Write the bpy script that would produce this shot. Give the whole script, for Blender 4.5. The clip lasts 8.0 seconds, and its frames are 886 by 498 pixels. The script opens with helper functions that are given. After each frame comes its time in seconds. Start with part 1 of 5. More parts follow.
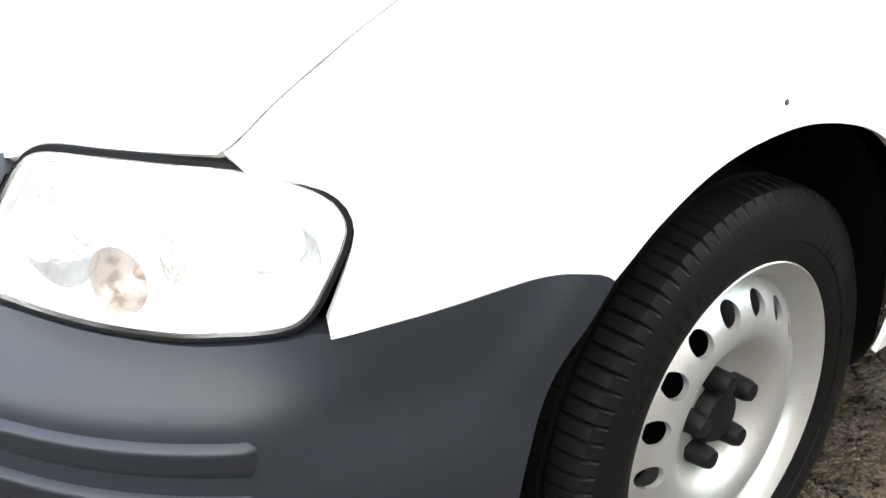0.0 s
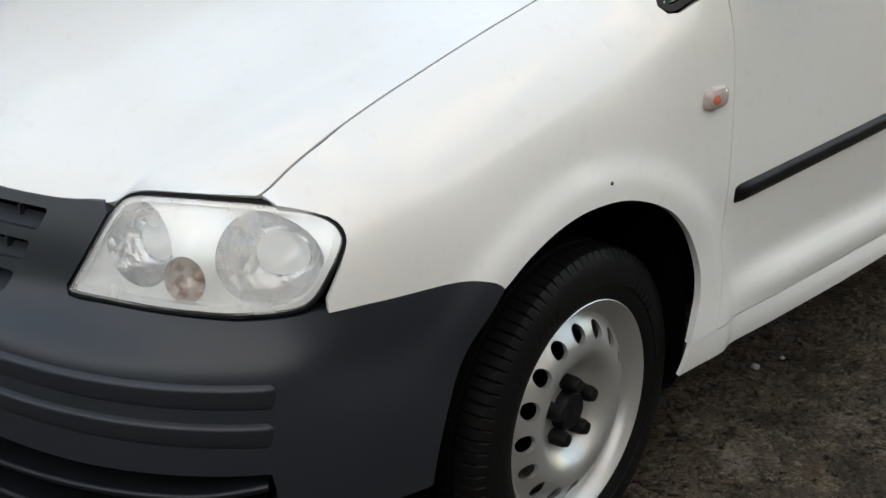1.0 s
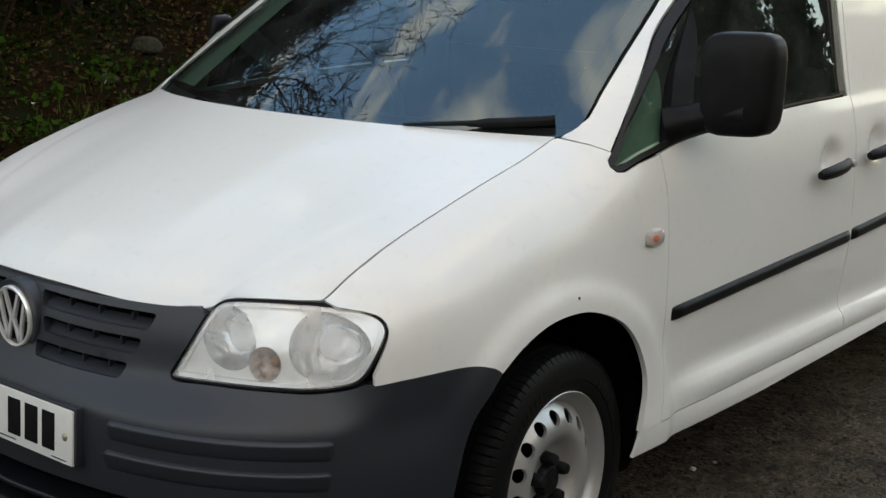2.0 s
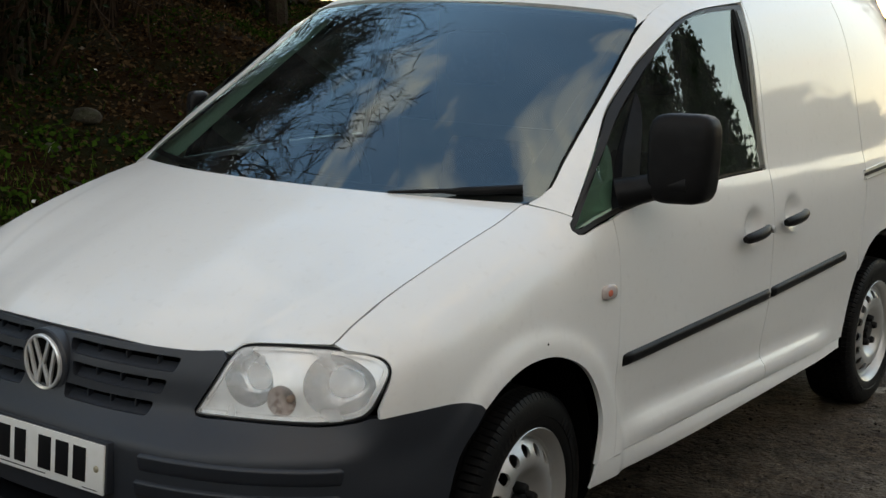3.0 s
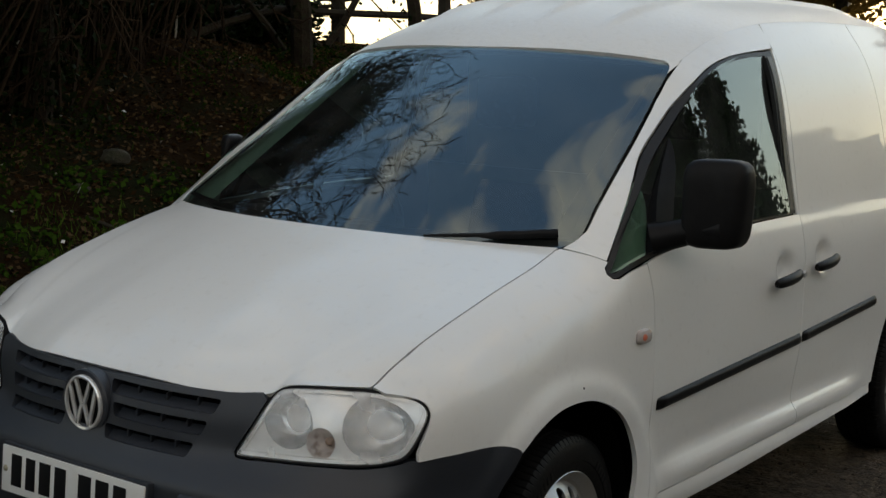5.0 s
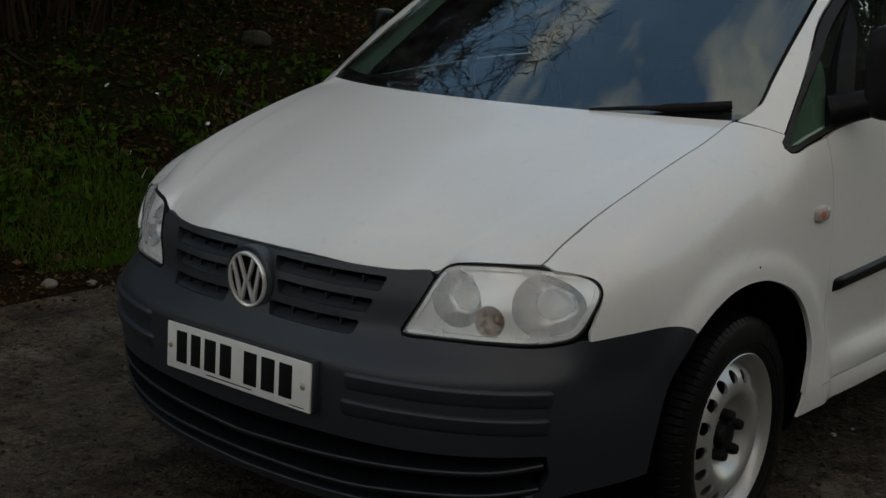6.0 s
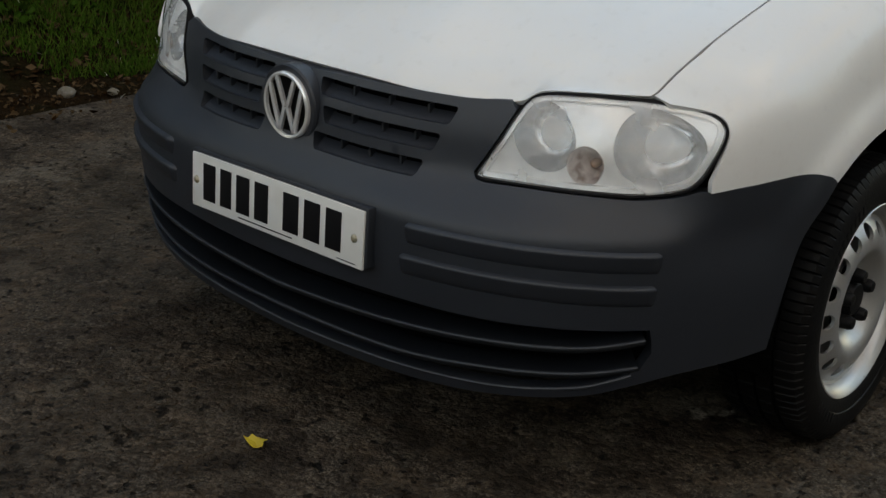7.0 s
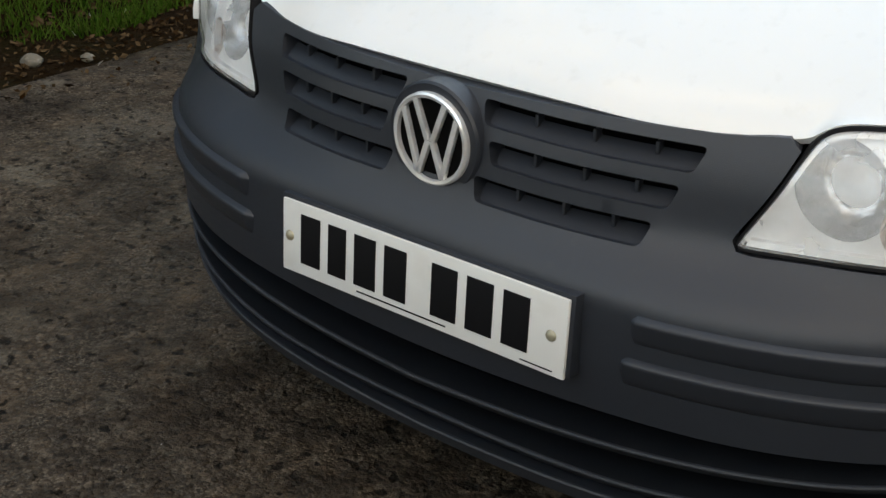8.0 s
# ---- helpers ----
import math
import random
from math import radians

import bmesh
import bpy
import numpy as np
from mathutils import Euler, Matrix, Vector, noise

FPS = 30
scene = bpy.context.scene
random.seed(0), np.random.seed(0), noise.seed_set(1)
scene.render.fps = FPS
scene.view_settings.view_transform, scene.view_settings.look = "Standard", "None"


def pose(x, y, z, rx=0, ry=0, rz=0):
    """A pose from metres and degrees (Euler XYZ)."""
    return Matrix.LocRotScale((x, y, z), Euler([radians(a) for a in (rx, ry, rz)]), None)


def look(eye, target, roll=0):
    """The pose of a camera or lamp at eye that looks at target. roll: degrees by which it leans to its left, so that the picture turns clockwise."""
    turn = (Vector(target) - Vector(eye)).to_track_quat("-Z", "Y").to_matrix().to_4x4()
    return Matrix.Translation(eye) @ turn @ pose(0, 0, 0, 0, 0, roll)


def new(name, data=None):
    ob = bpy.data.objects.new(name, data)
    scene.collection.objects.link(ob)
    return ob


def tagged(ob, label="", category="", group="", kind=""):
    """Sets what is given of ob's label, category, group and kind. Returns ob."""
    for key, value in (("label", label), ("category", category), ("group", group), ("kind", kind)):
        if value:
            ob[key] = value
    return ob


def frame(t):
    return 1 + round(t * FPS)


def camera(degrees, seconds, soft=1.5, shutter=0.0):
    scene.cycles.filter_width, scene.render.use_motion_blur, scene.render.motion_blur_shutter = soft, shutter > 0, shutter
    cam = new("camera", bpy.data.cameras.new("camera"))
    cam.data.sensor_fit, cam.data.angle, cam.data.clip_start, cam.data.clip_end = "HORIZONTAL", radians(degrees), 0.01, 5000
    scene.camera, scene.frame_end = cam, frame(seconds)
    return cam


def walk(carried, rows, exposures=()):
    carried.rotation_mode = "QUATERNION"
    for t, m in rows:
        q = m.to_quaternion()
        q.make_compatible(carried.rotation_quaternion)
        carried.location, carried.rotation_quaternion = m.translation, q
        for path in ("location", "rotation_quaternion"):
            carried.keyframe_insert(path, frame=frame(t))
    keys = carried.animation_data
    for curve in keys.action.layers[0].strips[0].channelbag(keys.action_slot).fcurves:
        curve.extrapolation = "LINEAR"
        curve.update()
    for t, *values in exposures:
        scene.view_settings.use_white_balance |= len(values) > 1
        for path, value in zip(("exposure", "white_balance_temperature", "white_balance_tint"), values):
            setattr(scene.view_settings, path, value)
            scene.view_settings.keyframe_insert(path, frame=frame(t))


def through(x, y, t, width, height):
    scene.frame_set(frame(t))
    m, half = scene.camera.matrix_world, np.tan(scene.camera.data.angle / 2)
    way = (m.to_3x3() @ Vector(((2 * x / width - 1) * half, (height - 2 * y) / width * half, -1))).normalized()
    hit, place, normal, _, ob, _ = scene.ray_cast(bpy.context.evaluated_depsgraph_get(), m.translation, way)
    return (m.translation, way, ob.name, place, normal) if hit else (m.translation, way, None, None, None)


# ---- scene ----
cam = camera(36.4, 8.0)
PATH = [
    (0, (1.691, -1.058, 1.282), (0.321, 0.045, 0.329), -4.3),
    (0.3, (1.909, -1.214, 1.305), (0.513, -0.067, 0.447), -4.07),
    (0.5, (1.984, -1.325, 1.338), (0.616, -0.115, 0.524), -3.0),
    (0.8, (2.080, -1.508, 1.356), (0.745, -0.219, 0.611), -2.88),
    (1, (2.151, -1.658, 1.375), (0.856, -0.297, 0.688), -0.8),
    (1.2, (2.178, -1.784, 1.383), (0.877, -0.420, 0.717), -0.84),
    (1.5, (2.302, -1.951, 1.392), (0.98, -0.557, 0.837), -0.5),
    (1.7, (2.414, -2.076, 1.402), (1.101, -0.646, 0.922), -0.31),
    (2.8, (2.585, -2.665, 1.469), (1.416, -1.079, 1.127), 0.48),
    (3, (2.599, -2.706, 1.461), (1.433, -1.111, 1.149), 0.6),
    (3.5, (2.628, -2.739, 1.464), (1.505, -1.102, 1.223), 0.9),
    (4, (2.626, -2.746, 1.465), (1.502, -1.106, 1.25), 1.0),
    (4.2, (2.631, -2.749, 1.477), (1.511, -1.108, 1.248), 1.25),
    (5.3, (2.538, -2.757, 1.466), (1.300, -1.209, 1.199), 0.52),
    (5.5, (2.511, -2.756, 1.456), (1.237, -1.242, 1.169), 0.3),
    (5.7, (2.491, -2.750, 1.448), (1.183, -1.276, 1.109), -0.25),
    (6, (2.439, -2.734, 1.43), (1.12, -1.29, 1.009), -0.2),
    (6.2, (2.381, -2.716, 1.396), (1.068, -1.299, 0.878), -0.21),
    (6.5, (2.289, -2.599, 1.388), (0.974, -1.223, 0.773), -0.7),
    (6.7, (2.190, -2.516, 1.364), (0.900, -1.105, 0.776), -0.31),
    (7, (2.006, -2.393, 1.36), (0.709, -1.045, 0.654), 0.3),
    (7.3, (1.760, -2.303, 1.343), (0.475, -0.952, 0.620), 0.79),
    (7.5, (1.583, -2.272, 1.357), (0.374, -0.868, 0.605), 0.5),
    (7.7, (1.419, -2.210, 1.354), (0.241, -0.808, 0.551), -0.31),
    (8, (1.151, -2.079, 1.33), (-0.027, -0.696, 0.493), -0.6),
]
EXPOSURE = [(0, 4.1, 8100), (.25, 3.3, 8100), (.5, 2.85, 8100), (1, 2.4, 8200), (1.5, 2.25, 8300), (3, 1.8, 8400), (3.5, 1.6, 8500), (4, 1.5, 8500), (5.5, 1.15, 8400), (6, 1.0, 8400), (6.5, 1.2, 8400), (7, 1.7, 8400), (7.5, 2.2, 8500), (8, 2.45, 8500)]
walk(cam, [(t, look(eye, target, roll)) for t, eye, target, roll in PATH], [(t, e, k, 9) for t, e, k in EXPOSURE])

# ---- world and light: pale winter sky with broken cloud, a low sun behind the trees ----
world = bpy.data.worlds.new("sky")
scene.world = world
world.use_nodes = True
wt = world.node_tree
wt.nodes.clear()


def wnode(kind, **values):
    n = wt.nodes.new(kind)
    for k, v in values.items():
        n.inputs[k].default_value = v
    return n


sky = wt.nodes.new("ShaderNodeTexSky")
sky.sky_type, sky.sun_disc = "NISHITA", False
sky.sun_elevation, sky.sun_rotation = radians(11), radians(347)
sky.air_density, sky.dust_density, sky.ozone_density = 1.1, 0.5, 2.5
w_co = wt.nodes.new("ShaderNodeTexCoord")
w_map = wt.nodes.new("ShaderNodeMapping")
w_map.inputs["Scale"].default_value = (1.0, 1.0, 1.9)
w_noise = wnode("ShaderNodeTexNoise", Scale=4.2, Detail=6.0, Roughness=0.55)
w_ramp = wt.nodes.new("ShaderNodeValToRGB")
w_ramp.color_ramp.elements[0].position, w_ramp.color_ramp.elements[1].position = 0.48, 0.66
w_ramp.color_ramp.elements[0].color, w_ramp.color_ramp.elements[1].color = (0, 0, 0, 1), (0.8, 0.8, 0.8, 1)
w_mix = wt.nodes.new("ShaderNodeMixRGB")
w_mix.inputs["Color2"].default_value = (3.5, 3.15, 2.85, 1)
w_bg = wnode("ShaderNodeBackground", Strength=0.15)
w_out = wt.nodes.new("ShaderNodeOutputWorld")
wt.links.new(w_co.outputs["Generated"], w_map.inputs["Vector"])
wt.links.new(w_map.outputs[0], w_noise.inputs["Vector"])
# cloud biased to the open side adds pale light, leaving blue above the bank
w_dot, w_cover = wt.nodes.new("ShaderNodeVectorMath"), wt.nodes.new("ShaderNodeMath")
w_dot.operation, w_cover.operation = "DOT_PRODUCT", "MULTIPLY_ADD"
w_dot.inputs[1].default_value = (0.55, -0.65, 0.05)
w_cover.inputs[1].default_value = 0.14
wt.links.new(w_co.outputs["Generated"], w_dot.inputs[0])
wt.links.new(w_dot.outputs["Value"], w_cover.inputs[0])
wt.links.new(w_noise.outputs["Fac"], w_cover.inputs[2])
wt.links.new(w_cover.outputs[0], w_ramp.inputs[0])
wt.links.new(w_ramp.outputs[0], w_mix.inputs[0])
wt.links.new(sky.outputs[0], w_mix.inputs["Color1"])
# pale haze that thickens towards the horizon
w_sep, w_low, w_haze = wt.nodes.new("ShaderNodeSeparateXYZ"), wt.nodes.new("ShaderNodeMapRange"), wt.nodes.new("ShaderNodeMixRGB")
w_low.interpolation_type = "SMOOTHERSTEP"
for k, value in (("From Min", 0.0), ("From Max", 0.42), ("To Min", 0.6), ("To Max", 0.0)):
    w_low.inputs[k].default_value = value
w_haze.inputs["Color2"].default_value = (3.35, 3.12, 2.90, 1)
wt.links.new(w_co.outputs["Generated"], w_sep.inputs[0])
wt.links.new(w_sep.outputs["Z"], w_low.inputs[0])
wt.links.new(w_low.outputs[0], w_haze.inputs[0])
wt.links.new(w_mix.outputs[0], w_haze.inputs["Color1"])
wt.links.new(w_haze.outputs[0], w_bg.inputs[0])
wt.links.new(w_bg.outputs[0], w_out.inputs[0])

sun = new("sun", bpy.data.lights.new("sun", "SUN"))
sun.data.energy, sun.data.angle, sun.data.color = 0.14, radians(1.5), (1.0, 0.78, 0.55)
sun.matrix_world = look((-22, 97, 19.4), (0, 0, 0))


# ---- materials ----
def material(name, base, rough=0.5, metal=0.0, coat=0.0, scales=(), bump=(), alpha_noise=None, spec=0.5):
    """A principled material. scales: (noise scale, colour it turns to, how much, from, to); bump: (scale, height in metres)."""
    m = bpy.data.materials.new(name)
    m.use_nodes = True
    t = m.node_tree
    b = t.nodes["Principled BSDF"]
    b.inputs["Roughness"].default_value, b.inputs["Metallic"].default_value = rough, metal
    b.inputs["Specular IOR Level"].default_value = spec
    b.inputs["Coat Weight"].default_value, b.inputs["Coat Roughness"].default_value = coat, 0.035
    co = t.nodes.new("ShaderNodeTexCoord")
    colour = t.nodes.new("ShaderNodeRGB")
    colour.outputs[0].default_value = (*base, 1)
    out = colour.outputs[0]
    for scale, tint, amount, lo, hi in scales:
        n = t.nodes.new("ShaderNodeTexNoise")
        n.inputs["Scale"].default_value, n.inputs["Detail"].default_value = scale, 6
        r = t.nodes.new("ShaderNodeMapRange")
        r.inputs["From Min"].default_value, r.inputs["From Max"].default_value = lo, hi
        r.inputs["To Max"].default_value = amount
        x = t.nodes.new("ShaderNodeMixRGB")
        x.inputs["Color2"].default_value = (*tint, 1)
        t.links.new(co.outputs["Object"], n.inputs["Vector"])
        t.links.new(n.outputs["Fac"], r.inputs[0])
        t.links.new(r.outputs[0], x.inputs[0])
        t.links.new(out, x.inputs["Color1"])
        out = x.outputs[0]
    t.links.new(out, b.inputs["Base Color"])
    last = None
    for scale, height in bump:
        n = t.nodes.new("ShaderNodeTexNoise")
        n.inputs["Scale"].default_value, n.inputs["Detail"].default_value = scale, 5
        p = t.nodes.new("ShaderNodeBump")
        p.inputs["Distance"].default_value = height
        t.links.new(co.outputs["Object"], n.inputs["Vector"])
        t.links.new(n.outputs["Fac"], p.inputs["Height"])
        if last:
            t.links.new(last, p.inputs["Normal"])
        last = p.outputs[0]
    if last:
        t.links.new(last, b.inputs["Normal"])
    return m


def thin_glass(name, tint, haze=0.0, gloss_rough=0.0, ior=1.85, sheen=(1, 1, 1)):
    """A pane: clear tinted glass with a Fresnel gloss; haze adds a milky film."""
    m = bpy.data.materials.new(name)
    m.use_nodes = True
    t = m.node_tree
    t.nodes.clear()
    o = t.nodes.new("ShaderNodeOutputMaterial")
    clear, gloss, film = (t.nodes.new("ShaderNodeBsdf" + k) for k in ("Transparent", "Glossy", "Diffuse"))
    clear.inputs[0].default_value = (*tint, 1)
    gloss.inputs["Roughness"].default_value = gloss_rough
    gloss.inputs[0].default_value = (*sheen, 1)
    film.inputs[0].default_value = (.95, .95, .94, 1)
    f = t.nodes.new("ShaderNodeFresnel")
    f.inputs["IOR"].default_value = ior
    a, b = t.nodes.new("ShaderNodeMixShader"), t.nodes.new("ShaderNodeMixShader")
    co, n, r = t.nodes.new("ShaderNodeTexCoord"), t.nodes.new("ShaderNodeTexNoise"), t.nodes.new("ShaderNodeMapRange")
    n.inputs["Scale"].default_value, n.inputs["Detail"].default_value = 9, 5
    r.inputs["From Min"].default_value, r.inputs["From Max"].default_value = .3, .75
    r.inputs["To Max"].default_value = haze
    t.links.new(co.outputs["Object"], n.inputs["Vector"])
    t.links.new(n.outputs["Fac"], r.inputs[0])
    t.links.new(r.outputs[0], a.inputs[0])
    t.links.new(clear.outputs[0], a.inputs[1])
    t.links.new(film.outputs[0], a.inputs[2])
    t.links.new(f.outputs[0], b.inputs[0])
    t.links.new(a.outputs[0], b.inputs[1])
    t.links.new(gloss.outputs[0], b.inputs[2])
    t.links.new(b.outputs[0], o.inputs[0])
    return m


REPEATER = material("repeater_body", (.42, .36, .34), .25, coat=.5, scales=[(60, (.55, .5, .48), .5, .4, .7)])
PAINT = material("white_paint", (.80, .80, .775), .40, coat=.88, scales=[(1.1, (.70, .69, .66), .35, .45, .7), (38, (.52, .50, .45), .18, .58, .8)], bump=[(55, .00015)])
# same white paint, wet and rougher; base darkened to dim the lit roof
DIMMED_WET_ROOF = material("dimmed_wet_roof_paint", (.72, .725, .71), .5, coat=.3, scales=[(1.4, (.66, .65, .62), .4, .45, .7), (45, (.55, .54, .50), .25, .55, .75)], bump=[(55, .0012), (160, .0006)])
DIMMED_WET_ROOF.node_tree.nodes["Principled BSDF"].inputs["Coat Roughness"].default_value = .22
# pale green: light on the cab's inner faces put into the colour
LIT_INNER = material("lit_inner_green", (.52, .74, .61), .8, scales=[(20, (.45, .66, .54), .5, .5, .7)])
# near-black and hardly glossy: shade in gaps and openings put into its colour
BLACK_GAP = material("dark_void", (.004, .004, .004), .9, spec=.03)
PLASTIC = material("grey_bumper_plastic", (.0195, .0232, .0300), .42, scales=[(3, (.025, .029, .037), .6, .4, .7), (60, (.05, .05, .048), .2, .62, .8)], bump=[(900, .0003), (8, .0006)], spec=.5)
# copy of the bumper plastic, darkened for the shade in the intake
SHADED_FIN = material("shaded_intake_plastic", (.0075, .0090, .0115), .38, scales=[(8, (.012, .014, .017), .6, .4, .7)], bump=[(900, .0002)], spec=.30)
TRIM = material("black_trim_plastic", (.007, .007, .0075), .42, scales=[(20, (.02, .02, .02), .4, .5, .8)], bump=[(700, .0002)], spec=.13)
RUBBER = material("tyre_rubber", (.0048, .0048, .0050), .48, scales=[(7, (.012, .010, .009), .6, .5, .75)], bump=[(160, .0008)], spec=.13)
SEAL = material("rubber_seal", (.006, .006, .007), .6, scales=[(30, (.014, .014, .014), .5, .5, .7)], spec=.10)
STEEL = material("silver_wheel_steel", (.51, .51, .50), .36, metal=.65, scales=[(9, (.33, .32, .29), .6, .5, .75), (70, (.22, .18, .13), .5, .66, .8)], bump=[(120, .0004)])
CHROME = material("chrome", (.95, .95, .94), .20, metal=.55, scales=[(40, (.60, .58, .53), .5, .5, .75)])
CHROME_WORN = material("worn_reflector", (.70, .71, .72), .26, metal=.8, scales=[(10, (.50, .50, .50), .6, .45, .7), (60, (.42, .40, .38), .6, .55, .75)], bump=[(26, .010), (90, .002)])
HOUSING = material("pale_lamp_housing", (.96, .96, .96), .32, metal=.30, scales=[(12, (.88, .88, .87), .5, .45, .7)])
PLATE = material("plate_white", (.74, .74, .71), .35, scales=[(14, (.60, .58, .52), .5, .55, .8)])
PLATE_BLACK = material("plate_black", (.007, .007, .008), .5, spec=.15)
BOLT = material("brass_screw", (.42, .38, .27), .4, metal=.4, scales=[(200, (.25, .22, .16), .5, .4, .7)])
AMBER = material("amber_bulb", (.46, .32, .24), .3, scales=[(60, (.45, .30, .22), .5, .4, .7)])
ORANGE = material("orange_lens", (.62, .16, .10), .2, coat=.6)
CLEAR_LENS = thin_glass("lamp_lens", (.98, .99, .99), .42, .14, 1.45)
WINDOW = thin_glass("tinted_window", (.42, .52, .47), .03, 0.0, 2.15, (.86, .97, 1))
SCREEN = thin_glass("windscreen_glass", (.38, .48, .44), .02, 0.0, 2.45, (.70, .88, .96))
DASH = material("dashboard_plastic", (.015, .015, .016), .6, scales=[(15, (.03, .03, .03), .4, .5, .7)])
SEAT = material("seat_cloth", (.03, .03, .035), .9, scales=[(60, (.07, .07, .08), .5, .5, .7)])
GAP_LINE = material("grey_gap_line", (.36, .36, .355), .8, scales=[(40, (.44, .44, .43), .5, .45, .7)], spec=.2)
FRAME_TAPE = material("black_frame_tape", (.007, .007, .007), .42, scales=[(20, (.014, .014, .013), .5, .45, .7)], spec=.30)
SHEEN_TAPE = material("grey_sheen_tape", (.060, .060, .055), .42, scales=[(20, (.085, .085, .078), .5, .45, .7)], spec=.45)
ROOF_LINING = material("headlining", (.30, .31, .29), .9, scales=[(20, (.25, .25, .24), .5, .5, .7)])

# ---- the van's master surfaces: metres, nose towards -y, front axle at y = 0 ----
def smooth_table(xs, ys):
    """A smooth monotone curve through a few design points."""
    xs, ys = np.array(xs, float), np.array(ys, float)
    h, d = np.diff(xs), np.diff(ys) / np.diff(xs)
    m = np.r_[d[0], np.where(d[:-1] * d[1:] > 0, 2 * d[:-1] * d[1:] / (d[:-1] + d[1:] + 1e-12), 0), d[-1]]

    def curve(x):
        x = min(max(x, xs[0]), xs[-1])
        i = min(int(np.searchsorted(xs, x, side="right")) - 1, len(h) - 1)
        t = (x - xs[i]) / h[i]
        return ((1 + 2 * t) * (1 - t) ** 2 * ys[i] + t * (1 - t) ** 2 * h[i] * m[i]
                + t * t * (3 - 2 * t) * ys[i + 1] + t * t * (t - 1) * h[i] * m[i + 1])
    return curve


NOSE_P, NOSE_W, NOSE_L, NOSE_Y = 2.7, 0.89, 0.70, -0.10
NOSE_A = np.linspace(0, math.pi / 2, 400)
NOSE_CX, NOSE_CY = NOSE_W * np.sin(NOSE_A) ** (2 / NOSE_P), NOSE_Y - NOSE_L * np.cos(NOSE_A) ** (2 / NOSE_P)
NOSE_S = np.r_[0, np.cumsum(np.hypot(np.diff(NOSE_CX), np.diff(NOSE_CY)))]
NOSE_U = float(NOSE_S[-1])
nose_set_back = smooth_table([.12, .17, .22, .30, .45, .50, .544, .552, .575, .60, .63, .686, .74, .79, .84],
                             [.09, .050, .030, .014, 0, .001, .004, .007, .023, .038, .050, .060, .080, .108, .15])


def front(u, z, out=0.0):
    """The nose: u metres round the bumper from its middle, z up; out: proud of it."""
    s, a = (1 if u >= 0 else -1), abs(u)
    if a > NOSE_U:
        x, y, tx, ty = NOSE_W, NOSE_Y + a - NOSE_U, 0, 1
    else:
        x, y = np.interp(a, NOSE_S, NOSE_CX), np.interp(a, NOSE_S, NOSE_CY)
        x2, y2 = np.interp(a + .01, NOSE_S, NOSE_CX), np.interp(a + .01, NOSE_S, NOSE_CY)
        x1, y1 = np.interp(max(a - .01, 0), NOSE_S, NOSE_CX), np.interp(max(a - .01, 0), NOSE_S, NOSE_CY)
        n = math.hypot(x2 - x1, y2 - y1) or 1
        tx, ty = (x2 - x1) / n, (y2 - y1) / n
    # the grille sides and inner lamp corners fall back from the bumper's sweep
    q = min(1, max(0, (z - .53) / .09))
    d = out - nose_set_back(z) - .034 * math.exp(-((a - .46) / .20) ** 2) * q * q * (3 - 2 * q)
    px, py = x + ty * d, y - tx * d
    if a > .80 and z > .46:
        # the bumper's ends lie flush with the wings
        k, q = min(1, (a - .80) / .14), min(1, (z - .46) / .12)
        w = k * k * (3 - 2 * k) * q * q * (3 - 2 * q)
        px += (side_half(py, z) + ty * out - px) * w
    return Vector((s * px, py, z))


# the long upper line of the side: bonnet gap, windscreen edge, roof edge
line_z = smooth_table([-.62, -.503, -.49, -.47, -.45, -.42, -.38, -.30, -.20, -.05, .05, .206, .24, .28, .34, .45, .60, .78, .95, 1.3, 1.66, 2.2, 2.7, 2.95, 3.15, 3.38],
                      [.70, .7845, .790, .802, .816, .834, .855, .889, .922, .966, .992, 1.034, 1.046, 1.070, 1.112, 1.187, 1.286, 1.408, 1.520, 1.63, 1.672, 1.69, 1.69, 1.675, 1.64, 1.56])
line_x = smooth_table([-.62, -.503, -.47, -.45, -.42, -.38, -.30, -.20, .05, .206, .235, .26, .30, .36, .60, .95, 1.3, 1.66, 2.7, 3.38],
                      [.60, .686, .690, .694, .700, .706, .716, .722, .727, .717, .737, .745, .741, .728, .690, .645, .645, .65, .64, .55])
side_plain = smooth_table([.20, .26, .30, .34, .40, .50, .63], [.85, .882, .892, .895, .892, .891, .898])
side_x = smooth_table([.20, .26, .30, .340, .353, .362, .374, .394, .430, .446, .50, .63, .80, .90, 1.0, 1.05, 1.2, 1.4, 1.57, 1.7, 1.8],
                      [.85, .885, .900, .903, .9035, .905, .909, .907, .884, .882, .887, .898, .895, .890, .872, .856, .826, .785, .735, .67, .52])
round_off = smooth_table([-.6, -.42, -.22, .1, .26, .6, 1.3, 3.1], [.032, .036, .064, .064, .042, .030, .05, .07])
tail_in = smooth_table([2.3, 2.8, 2.95, 3.1, 3.25, 3.38], [0, .010, .028, .075, .14, .22])
WHEEL_Y, WHEEL_Z, WHEELBASE = 0.028, 0.290, 2.654


HANDLE_CUPS = ((1.300, .880), (1.622, .894))


